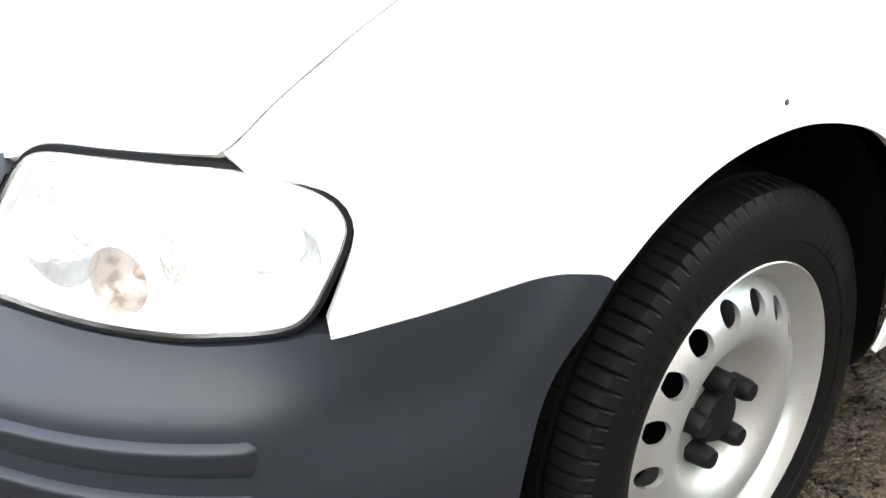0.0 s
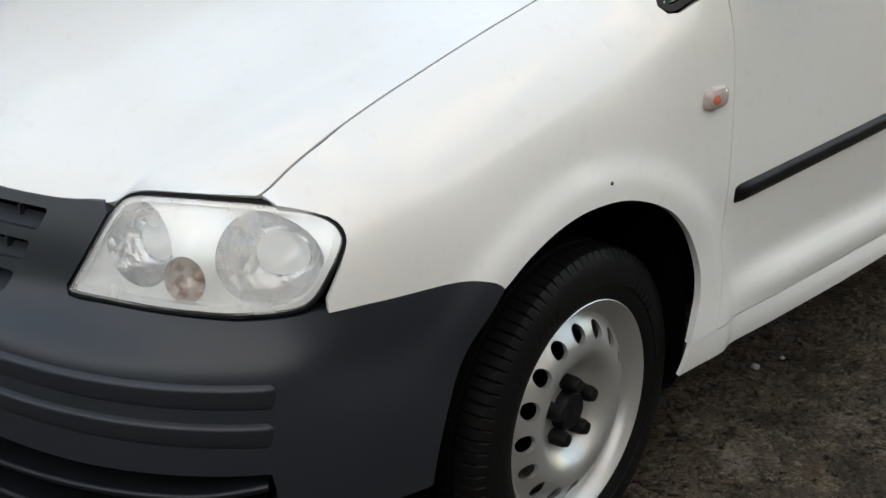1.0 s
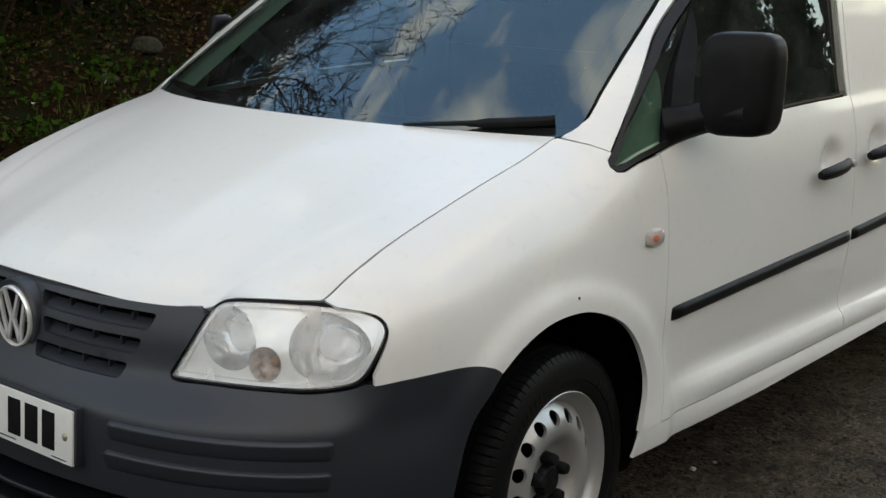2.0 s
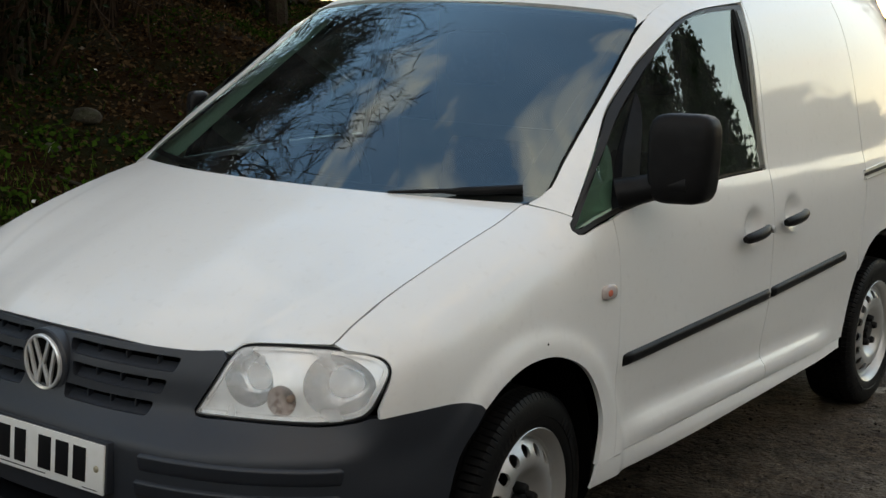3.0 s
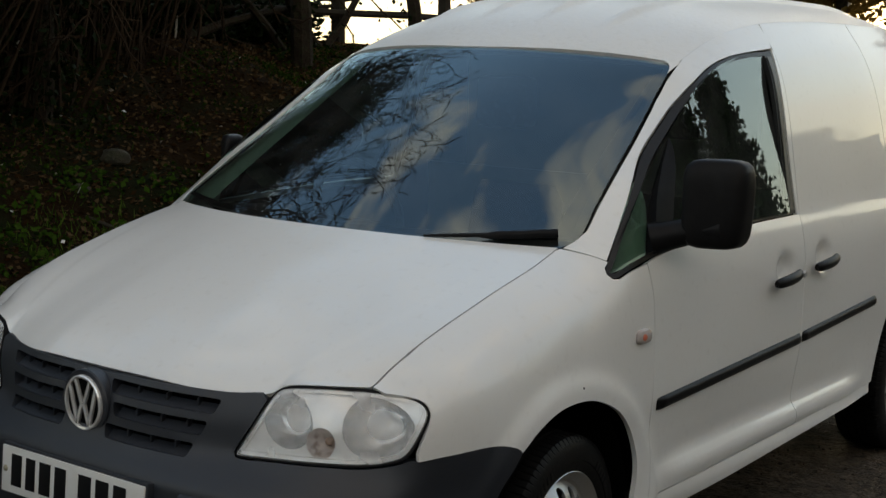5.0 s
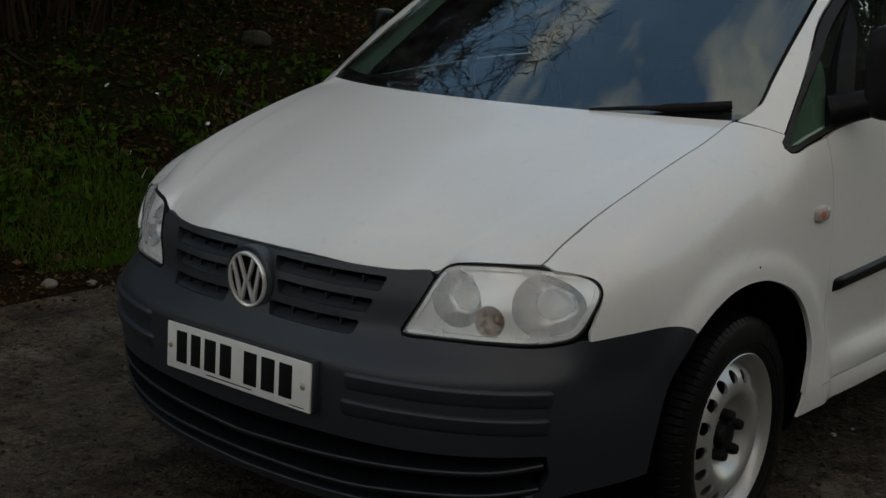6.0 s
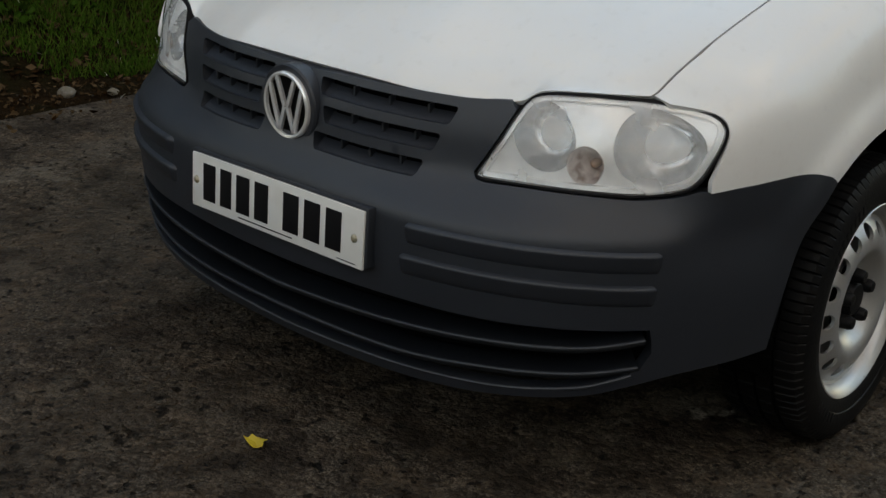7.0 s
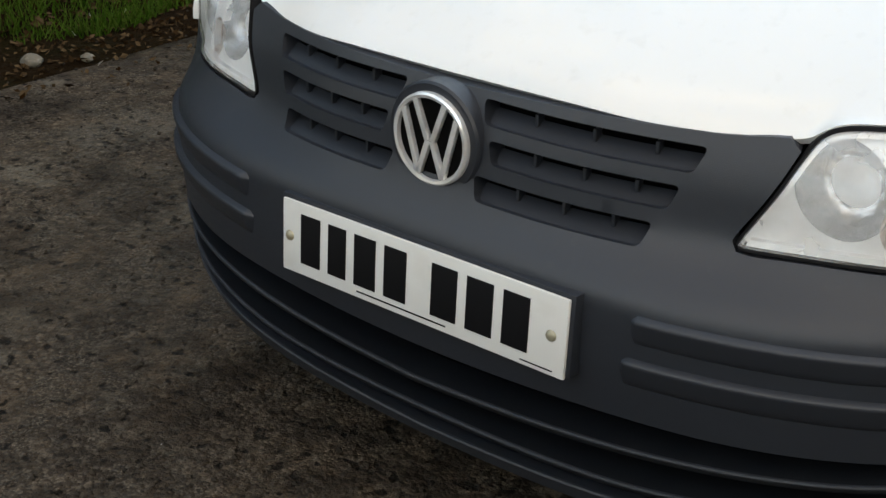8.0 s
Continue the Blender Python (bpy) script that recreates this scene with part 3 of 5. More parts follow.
v, f = lathe([(.0045, .0005), (.0045, .0615)], 56)
finish("badge_disc", [BM @ Vector((p.y, p.z, p.x)) for p in v], [tuple(reversed(q)) for q in f], BLACK_GAP, badge, "black disc")
for a, b, c, d in ((-.0265, .0545, -.0045, -.002), (.0265, .0545, .0045, -.002), (-.0475, .0375, -.0215, -.0535), (.0475, .0375, .0215, -.0535), (-.0215, -.0535, -.0035, -.002), (.0215, -.0535, .0035, -.002)):
    bm = bmesh.new()
    L = math.hypot(c - a, d - b)
    block(bm, (-.0044, 0, .003), (.0044, L, .0115), .0014, BM @ Matrix.Translation((a, b, 0)) @ Matrix.Rotation(math.atan2(-(c - a), d - b), 4, "Z"))
    part("badge_bar", bm, CHROME, badge)


# headlamps
def headlamp(s):
    def lay(a, b, out=0.0):
        p = front(a, b, out)
        return Vector((s * p.x, p.y, p.z))

    mir = s < 0
    seal = panel("headlamp", grown(lamp_edge, .0042), front, SEAL, van, "clouded clear headlamp with twin round reflectors", [grown(lamp_edge, -.0015)], step=.02, lip=.02, out=.003, mirror=mir)
    panel("lamp_lens", lamp_edge, front, CLEAR_LENS, seal, "hazed clear plastic lens", step=.018, lip=.0, out=.004, mirror=mir).visible_shadow = False
    bowls = [((.598, .702), .069, .060, -.009), ((.819, .697), .074, .0645, .003), ((.690, .6615), .038, .034, -.001)]
    cut = []
    for (a, b), ra, rb, lean in bowls:
        cut.append([(a + ra * math.cos(2 * math.pi * k / 36) + lean * math.sin(2 * math.pi * k / 36), b + rb * math.sin(2 * math.pi * k / 36)) for k in range(36)])
    panel("lamp_housing", grown(lamp_edge, .001), front, HOUSING, seal, "pale silver lamp housing", cut, step=.02, lip=.012, out=-.012, mirror=mir)
    # bright inner edge of the lamp body
    panel("lamp_border", lamp_edge, front, HOUSING, seal, "", [grown(lamp_edge, -.009)], step=.02, lip=.014, out=-.001, mirror=mir)
    for k, ((a, b), ra, rb, lean) in enumerate(bowls):
        n, m = 48, 15
        base = lay(a, b, -.012)
        deep = .95 * min(ra, rb) + .012
        pieces = ((1.0, .50, 0.0, .50), (.50, .004, .50, 1.0)) if k < 2 else ((1.0, .04, 0.0, 1.0),)
        for h, (r0, r1, d0, d1) in enumerate(pieces):
            verts, faces = [], []
            for i in range(n):
                t = 2 * math.pi * i / n
                edge = lay(a + ra * math.cos(t) + lean * math.sin(t), b + rb * math.sin(t), -.012)
                for j in range(m):
                    q = j / (m - 1)
                    r = r0 + (r1 - r0) * q
                    fl = 1 + .010 * math.cos(16 * t) * (1 - r) * (1 if h == 0 else 0)
                    y = edge.y + (base.y - edge.y) * (1 - r) + deep * (d0 + (d1 - d0) * math.sin(q * math.pi / 2))
                    verts.append(Vector((base.x + (edge.x - base.x) * r * fl, y, base.z + (edge.z - base.z) * r * fl)))
            for i in range(n):
                i2 = (i + 1) % n
                for j in range(m - 1):
                    f = (i * m + j, i * m + j + 1, i2 * m + j + 1, i2 * m + j)
                    faces.append(f if s < 0 else tuple(reversed(f)))
            if k == 2:
                finish("indicator_bowl", verts, faces, AMBER_BOWL, seal, "small pinkish indicator bowl")
            elif h == 0:
                finish("reflector", verts, faces, CHROME_WORN, seal, "dulled grey reflector bowl")
            else:
                finish("inner_reflector", verts, faces, BULB_CAP, seal, "bright inner reflector cup")
        if k == 2:
            bm = bmesh.new()
            bmesh.ops.create_uvsphere(bm, u_segments=14, v_segments=8, radius=.009)
            for v in bm.verts:
                v.co.y *= 1.5
            bmesh.ops.translate(bm, verts=bm.verts, vec=base + Vector((0, deep * .7, 0)))
            part("bulb", bm, AMBER, seal)
    return seal


AMBER_BOWL = material("tinted_bowl", (.70, .63, .60), .3, metal=.4, scales=[(60, (.30, .20, .16), .7, .46, .62)], bump=[(70, .004)])
BULB_CAP = material("polished_reflector", (.93, .94, .95), .42, metal=.35, scales=[(30, (.75, .75, .75), .5, .4, .7)])
for s in (1, -1):
    headlamp(s)

# bonnet, windscreen, roof: lofted sheets between their edges
front_z = smooth_table([0, .20, .30, .42, .47, .49, .505, .52, .54, .57, .61, .65, .688], [.7560, .7545, .7490, .7480, .7520, .7570, .7680, .7765, .7805, .7828, .7842, .7842, .7838])
front_low = smooth_table([0, .20, .30, .42, .55, .688], [.7560, .7545, .7490, .7480, .7640, .7845])
front_y = smooth_table([0, .20, .30, .42, .47, .50, .53, .56, .60, .65, .688], [-.704, -.697, -.679, -.640, -.622, -.6105, -.5975, -.5855, -.5675, -.535, -.5045])


crease_at = smooth_table([0, .06, .18, .30, .45, .60, 1.0], [.660, .690, .745, .785, .830, .855, .88])


def bonnet_at(a, t):
    """a: -1 to 1 across, t: 0 at the nose to 1 at the windscreen."""
    s, b = (1 if a >= 0 else -1), abs(a)
    xf = .686 * b
    f = Vector((xf, front_y(xf), front_low(xf)))
    ys = -.503 + .709 * t
    e = Vector((line_x(ys) - .0022, ys, line_z(ys)))
    r = Vector((.714 * b, .004 + .202 * b ** 2.2, 1.046 - .012 * b ** 2.2))
    # spine from nose to screen with a rounded leading edge
    w = t
    mid_y = f.y + (r.y - f.y) * w
    lead = .06 * (1 - b ** 6)
    rise = lead * (1 - math.exp(-w / .05)) + (1 - lead) * w ** .93
    p = Vector((f.x + (r.x - f.x) * w, mid_y, f.z + (r.z - f.z) * rise))
    own = Vector((.686 + (.714 - .686) * w, -.503 + .709 * w, .7845 + (1.034 - .7845) * w ** .93))
    p.z += (front_z(xf) - front_low(xf)) * math.exp(-w / .055)
    d = e - own
    p += Vector((d.x * b ** 3, 0, d.z * b ** 3))
    p.z += .010 * math.sin(math.pi * w) * (1 - b * b)
    # a pressed crease from each grille corner towards the windscreen
    bc = crease_at(w)
    if b > bc:
        k = min(1, (b - bc) / .055)
        p.z -= .0026 * k * k * (3 - 2 * k) * (1 - (b - bc) / (1 - bc)) * min(1, max(0, (.80 - w) / .25)) * min(1, w / .02)
    return Vector((s * p.x, p.y, p.z))


v, f = patch(lambda i, j: bonnet_at(2 * i - 1, j ** 1.8), 220, 64)
add_lip(v, f, .012)
bonnet = finish("bonnet", v, f, PAINT, van, "white bonnet with fine gap lines", angle=50)
# grey tube added along each bonnet gap so its line shows from both sides
for s in (1, -1):
    bm = bmesh.new()
    ys = np.linspace(-.497, .204, 36)
    tube(bm, [Vector((s * (line_x(y) - .0008), y, line_z(y) - .0002)) for y in ys], [.0013] * 36, 6)
    part("bonnet_gap_line", bm, GAP_LINE, bonnet, "grey line added along the bonnet gap")


def screen_at(a, t):
    y = .262 + (.948 - .262) * t
    e = Vector((line_x(y) - .001, y, line_z(y) - .001))
    h = .026 * math.sin(math.pi * t)
    c = Vector((0, .030 + .765 * t - .55 * h, 1.048 + .504 * t + .83 * h))
    k = abs(a) ** 2.15
    return Vector((a * e.x, c.y + (e.y - c.y) * k, c.z + (e.z - c.z) * k))


v, f = patch(lambda i, j: screen_at(2 * i - 1, -.085 + 1.085 * j), 48, 30)
screen = finish("windscreen", v, f, SCREEN, van, "tinted windscreen reflecting bare branches and sky")
screen.visible_shadow = False


def border(name, lo_t, hi_t, a_in, mat, off):
    """The printed black band round the windscreen, behind the glass."""
    verts, faces = [], []
    n = 40
    outer = [(-1 + 2 * k / n, 0) for k in range(n)] + [(1, k / n) for k in range(n)] + [(1 - 2 * k / n, 1) for k in range(n)] + [(-1, 1 - k / n) for k in range(n)]
    for a, t in outer:
        verts.append(screen_at(a * 1.0, t) + off)
    for a, t in outer:
        verts.append(screen_at(a * a_in, lo_t + (hi_t - lo_t) * t) + off)
    m = len(outer)
    faces = [(k, (k + 1) % m, m + (k + 1) % m, m + k) for k in range(m)]
    return finish(name, verts, faces, mat, screen)


# far trim pale, near trim black: how light falls, put into colour
for sg in (1, -1):
    v, f = patch(lambda i, j: screen_at(sg * (.990 - (.115 - .03 * j) * i), .02 + .94 * j) + Vector((-sg * .005 * i, .012 + .045 * i, -.010 - .012 * i)), 4, 16)
    finish("pillar_trim", v, f, LIT_INNER if sg < 0 else SEAL, van)
border("screen_band", .022, .965, .962, SEAL, Vector((0, .004, -.006)))

# rounded upper corners of the glass: the painted surround runs into them
for sg in (1, -1):
    n, verts, faces = 10, [], []
    for i in range(n + 1):
        t = math.pi / 2 * i / n
        u, w = .055 * (1 - math.sin(t)), .085 * (1 - math.cos(t))
        verts += [screen_at(sg * (1 - u), 1 - w) + Vector((0, -.002, .004)), screen_at(sg * 1.016, 1.012) + Vector((0, -.002, .004))]
    faces = [(2 * i, 2 * i + 2, 2 * i + 1) if sg < 0 else (2 * i + 1, 2 * i + 2, 2 * i) for i in range(n)]
    finish("glass_corner", verts, faces, PAINT, screen)

roof_z = smooth_table([.79, .87, 1.0, 1.2, 1.45, 1.8, 2.3, 2.8, 3.1, 3.3, 3.42], [1.552, 1.598, 1.657, 1.713, 1.753, 1.780, 1.797, 1.797, 1.783, 1.755, 1.69])


def roof_at(a, t):
    b = abs(a)
    y0 = .797 + .155 * b * b
    y = y0 + (3.36 - y0) * t
    x = (line_x(y) + .001) * a
    edge = line_z(y) - .0004
    z = edge + (max(roof_z(y), edge) - edge) * (1 - b ** 2.4)
    if y > 1.0:
        for c in (-.36, -.12, .12, .36):
            z += .017 * math.exp(-((x - c) / .020) ** 2) * min(1, (y - 1.0) / .15)
    return Vector((x, y, z))


v, f = patch(lambda i, j: roof_at(2 * i - 1, j), 168, 50)
add_lip(v, f, .02)
roof = finish("roof", v, f, DIMMED_WET_ROOF, van, "white ribbed steel roof", angle=50)
v, f = patch(lambda i, j: roof_at((2 * i - 1) * .97, .02 + .4 * j) - Vector((0, 0, .035)), 16, 10)
finish("headlining", v, [tuple(reversed(q)) for q in f], ROOF_LINING, van)

# side panels, left then mirrored
seam = [(y, line_z(y) - .0006) for y in (*np.linspace(-.501, -.44, 14), *np.linspace(-.42, .206, 13))]
lamp_outer = [p for p in grown(lamp_edge, .0030) if p[0] > .78 and p[1] > .628]
lamp_outer.sort(key=lambda p: math.atan2(p[1] - .70, p[0] - .80))
wing_front = [(-.490, .6345)] + [(front(a, b).y, b) for a, b in lamp_outer[::2] if .642 < b < .779 and front(a, b).y > -.505] + [(-.501, .7838)]
wing = loop(seam, [(.206, 1.032), (.236, 1.0195), (.262, 1.0045)], [(.262, 1.0045), (.243, .990), (.2385, .976), (.250, .9635), (.272, .9625), (.330, .9775), (.4045, .989)],
            [(.4045, .989), (.4225, .86), (.4265, .70), (.4205, .45), (.4045, .344)], [(.4045, .344), (.320, .343)], [(.320, .343), (.334, .383), (.345, .432), (.336, .494), (.289, .572), (.213, .636), (.110, .677), (.020, .687), (-.062, .678), (-.147, .647), (-.208, .609)],
            [(-.208, .609), (-.249, .6335), (-.313, .6405), (-.422, .6405), (-.490, .6345)], wing_front)
WIN_TOP = [(.242, .987), (.310, 1.043), (.400, 1.117), (.506, 1.202), (.595, 1.268), (.708, 1.342), (.816, 1.409), (.914, 1.464), (1.037, 1.513), (1.153, 1.542), (1.271, 1.558), (1.474, 1.572)]
win_edge = loop(WIN_TOP, [(1.474, 1.572), (1.450, 1.485), (1.432, 1.282), (1.435, 1.050)], [(1.435, 1.050), (1.032, 1.044), (.545, 1.017), (.380, .994), (.302, .9765)], [(.302, .9765), (.272, .9675), (.253, .9675), (.2425, .9755), (.242, .987)])
cant = [(y, line_z(y) - (.003 if y < .95 else .0008)) for y in np.linspace(.290, 1.511, 22)]
pillar = loop([(.214, 1.034), (.290, line_z(.290) - .003)], cant, [(1.511, line_z(1.511) - .0008), (1.496, 1.60), (1.482, 1.580)],
              [(1.482, 1.580)] + [(y, z + .003) for y, z in reversed(WIN_TOP[1:-1])] + [(.262, 1.008)], [(.262, 1.008), (.238, 1.022), (.214, 1.034)])
door = loop([(.408, .992), (.545, 1.012), (1.032, 1.039), (1.441, 1.045)], [(1.441, 1.045), (1.438, 1.282), (1.456, 1.485), (1.481, 1.575)],
            [(1.481, 1.575), (1.489, 1.578)], [(1.489, 1.578), (1.471, 1.30), (1.458, 1.02), (1.447, .80), (1.438, .65), (1.424, .47), (1.421, .356)],
            [(1.421, .356), (.90, .351), (.406, .346)], [(.406, .346), (.422, .45), (.428, .70), (.424, .86), (.408, .992)])
REAR_ARCH = [(2.296, .60), (2.385, .675), (2.50, .722), (2.62, .735), (2.74, .722), (2.85, .665), (2.92, .585), (2.955, .50), (2.962, .43)]
slide = loop([(y, line_z(y) - .0008) for y in np.linspace(1.518, 2.30, 12)], [(2.30, line_z(2.30) - .0008), (2.33, 1.45), (2.352, 1.20), (2.345, .95), (2.300, .75), (2.280, .60)],
             [(2.280, .60), (2.222, .48), (2.168, .365)], [(2.168, .365), (1.80, .359), (1.4245, .356)], [(1.4245, .356), (1.4275, .47), (1.4415, .65), (1.4505, .80), (1.4615, 1.02), (1.4745, 1.30), (1.4925, 1.578), (1.518, line_z(1.518) - .0008)])
quarter = loop([(y, line_z(y) - .0008) for y in np.linspace(2.306, 3.37, 16)], [(3.37, line_z(3.37) - .0008), (3.39, 1.1), (3.385, .60), (3.37, .42)], [(3.37, .42), (2.962, .43)], list(reversed(REAR_ARCH)), [(2.296, .60), (2.286, .60)],
               [(2.286, .60), (2.306, .75), (2.350, .95), (2.357, 1.20), (2.335, 1.45), (2.306, line_z(2.306) - .0008)])
sill = loop([(.326, .3405), (.90, .3465), (1.424, .3515), (2.158, .3605)], [(2.158, .3605), (2.130, .332)], [(2.130, .332), (1.42, .310), (.70, .289), (.306, .277)], [(.306, .277), (.326, .3405)])

# the window: black frame, drop glass, fixed quarter light, divider

def thin_frame(outer, width):
    """The glazed opening: a narrow surround, wider along the rear pillar."""
    rear = smooth_table([.95, 1.075, 1.338, 1.60], [1.372, 1.374, 1.384, 1.416])
    return [(min(y, rear(z)), z) for y, z in grown(outer, -width)]


frame_in = thin_frame(win_edge, .011)

# the drop glass is nearly flat: a plane through the opening with a slight crown
edge_y, edge_z = np.array([p[0] for p in frame_in]), np.array([p[1] for p in frame_in])
GLASS = np.linalg.lstsq(np.c_[np.ones(len(edge_y)), edge_y, edge_z], np.array([side_half(a, b) for a, b in frame_in]), rcond=None)[0]


def glass(y, z, out=0.0):
    return Vector((GLASS[0] + GLASS[1] * y + GLASS[2] * z + .004 - .007 * ((y - .95) / .5) ** 2 + out, y, z))


def side_body(s):
    if s > 0:
        verts, faces = [], []
        for i in range(10):
            for r, o in ((1, .0004), (.1, .0009)):
                verts.append(side(.055 + .0042 * r * math.cos(i * .628), .7185 + .0034 * r * math.sin(i * .628), o))
        faces = [(2 * i, 2 * ((i + 1) % 10), 2 * ((i + 1) % 10) + 1, 2 * i + 1) for i in range(10)]
        finish("paint_chip", verts, faces, DASH, van)

    def lay(a, b, out=0.0):
        return side(a, b, out)

    mir = s < 0
    panel("front_wing", wing, lay, PAINT, van, "white front wing with wheel arch", step=.017, mirror=mir)
    panel("windscreen_pillar", pillar, lay, PAINT, van, step=.026, mirror=mir)
    d = panel("front_door", door, lay, PAINT, van, "white front door with black rub strip", step=.018, mirror=mir)
    sl = panel("sliding_door" if s > 0 else "side_panel", slide, lay, PAINT, van, "white windowless load bay side", step=.02, mirror=mir)
    q = panel("rear_quarter", quarter, lay, PAINT, van, step=.04, mirror=mir)
    panel("sill", sill, lambda a, b, out=0.0: side(a, b, out + .012 * min(1, max(0, (.352 - b) / .028)) ** .8 * min(1, max(0, (a - .32) / .6))), PAINT, van, step=.016, lip=.008, out=-.004, mirror=mir)
    fr = panel("window_frame", win_edge, lay, FRAME_TAPE, d, "black window surround", [frame_in], step=.03, lip=.014, out=-.002, mirror=mir)
    # grey colour stands for the sheen on this black tape
    panel("pillar_tape", dense([(1.386, 1.062), (1.424, 1.062), (1.424, 1.282), (1.441, 1.485), (1.455, 1.552), (1.418, 1.552), (1.397, 1.345)], .03), lay, SHEEN_TAPE, d, "black tape along the rear of the window, its sheen painted grey", step=.03, lip=.002, out=.0015, mirror=mir)
    gl = panel("window_glass", grown(frame_in, .004), glass, WINDOW, d, "tinted glass reflecting an evergreen tree", step=.05, lip=0, out=-.004, mirror=mir)
    gl.visible_shadow = False
    # pale panel added behind the quarter light to brighten it
    panel("quarter_light_backing", dense([(.262, .984), (.47, 1.005), (.52, 1.215), (.405, 1.128)], .03), lay, LIT_INNER, d, "pale green panel added to brighten the quarter light", step=.04, lip=.004, out=-.028, mirror=mir)
    # divider and mirror base
    panel("window_divider", loop([(.448, 1.012), (.520, 1.150), (.600, 1.235)], [(.600, 1.235), (.690, 1.310)], [(.690, 1.310), (.610, 1.16), (.560, 1.030)], [(.560, 1.030), (.448, 1.012)]), lay, SEAL, d, step=.03, lip=.03, out=.004, mirror=mir)
    # rub strips
    for name, a0, a1, c0, c1, owner in (("rub_strip", .446, 1.4395, .601, .641, d), ("rub_strip", 1.4435, 2.135, .6415, .681, sl)):
        n, m, verts, faces = 40, 9, [], []
        for i in range(n + 1):
            t = i / n
            y = a0 + (a1 - a0) * t
            e = min(1, min(t, 1 - t) * (a1 - a0) / .004)
            for k in range(m):
                w = -1 + 2 * k / (m - 1)
                verts.append(side(y, c0 + (c1 - c0) * t + .0190 * w, (.012 * (1 - abs(w) ** 4) * e) - (.004 if k in (0, m - 1) or i in (0, n) else 0), s))
        for i in range(n):
            for k in range(m - 1):
                g = i * m + k
                face = (g, g + m, g + m + 1, g + 1)
                faces.append(face if s > 0 else tuple(reversed(face)))
        finish(name, verts, faces, TRIM, owner, "black rub strip", angle=60)
    # door handles across their pressed cups
    for a0, a1, b0, b1, owner in ((1.165, 1.368, .853, .866, d), (1.487, 1.686, .872, .886, sl)):
        bm = bmesh.new()
        pts, rad = [], []
        for k in range(15):
            t = k / 14
            y, z = a0 + (a1 - a0) * t, b0 + (b1 - b0) * t
            lift = .006 + .030 * math.sin(math.pi * min(1, .16 + t * .80)) ** .5
            pts.append(Vector((s * (side_half(y, z, False) + lift), y, z)))
            rad.append((.0125 + .0030 * math.sin(math.pi * t)) if 0 < k < 14 else .009)
        tube(bm, pts, rad, 12)
        for v in bm.verts:
            zc = b0 + (b1 - b0) * (v.co.y - a0) / (a1 - a0)
            v.co.z = zc + (v.co.z - zc) * 1.2
        handle = part("door_handle", bm, TRIM, owner, "black pull handle")
        if owner is d:
            y, z = a1 - .016, b1
            lock = Vector((s * (side_half(y, z, False) + .040), y, z))
            v, f = lathe([(-.006, .011), (.003, .011), (.005, .009), (.005, .0005)], 16)
            finish("lock_barrel", [Vector((lock.x + s * p.x, lock.y + p.y, lock.z + p.z)) for p in v], f if s < 0 else [tuple(reversed(g)) for g in f], STEEL, handle)
    # side repeater
    verts, faces = [], []
    for i in range(24):
        t = 2 * math.pi * i / 24
        cx, cz = abs(math.cos(t)) ** .6 * (1 if math.cos(t) > 0 else -1), abs(math.sin(t)) ** .6 * (1 if math.sin(t) > 0 else -1)
        for r, o in ((1.0, -.002), (1.0, .004), (.85, .010), (.5, .013), (.03, .014)):
            verts.append(side(.362 + .036 * r * cx, .803 + .020 * r * cz, o, s))
    for i in range(24):
        for j in range(4):
            face = (i * 5 + j, ((i + 1) % 24) * 5 + j, ((i + 1) % 24) * 5 + j + 1, i * 5 + j + 1)
            faces.append(face if s > 0 else tuple(reversed(face)))
    rep = finish("side_indicator", verts, faces, REPEATER, van, "clear side indicator with orange core")
    verts, faces = [], []
    for i in range(16):
        t = 2 * math.pi * i / 16
        for r, o in ((1.0, .008), (.7, .0145), (.05, .016)):
            verts.append(side(.352 + .014 * r * math.cos(t), .803 + .012 * r * math.sin(t), o, s))
    for i in range(16):
        for j in range(2):
            face = (i * 3 + j, ((i + 1) % 16) * 3 + j, ((i + 1) % 16) * 3 + j + 1, i * 3 + j + 1)
            faces.append(face if s > 0 else tuple(reversed(face)))
    finish("indicator_core", verts, faces, ORANGE, rep, "orange lens core")
    # the sliding door's rail
    if s > 0:
        rail = panel("door_rail", dense([(2.315, .944), (2.990, .973), (2.996, 1.019), (2.322, .980)], .03), lay, STEEL, q, "bare metal sliding door rail", step=.05, lip=.01, out=.003)
        # raised dark strip: the groove's shade is put into its colour
        panel("rail_dark_strip", dense([(2.318, .957), (2.992, .989), (2.994, 1.004), (2.320, .968)], .03), lay, SEAL, rail, "dark strip standing for the shaded groove", step=.05, lip=.002, out=.0055)
        for h in (.003, .034):
            bm = bmesh.new()
            tube(bm, [side(2.32 + .67 * k / 8, .944 + h + (.029 + .012 * h / .034) * k / 8, .007) for k in range(9)], [.0035] * 9, 6)
            part("rail_lip", bm, STEEL, rail)
    # mirror
    bm = bmesh.new()
    c = Vector((s * (.995 if s > 0 else .845), .560, 1.150 if s > 0 else 1.172))
    r = bmesh.ops.create_cube(bm, size=1)
    bmesh.ops.subdivide_edges(bm, edges=bm.edges, cuts=7, use_grid_fill=True)
    for v in bm.verts:
        p = v.co * 2
        n = (abs(p.x) ** 5 + abs(p.y) ** 5 + abs(p.z) ** 5) ** .2
        p = p / n
        w = (.078 if s > 0 else .042) + .005 * p.z
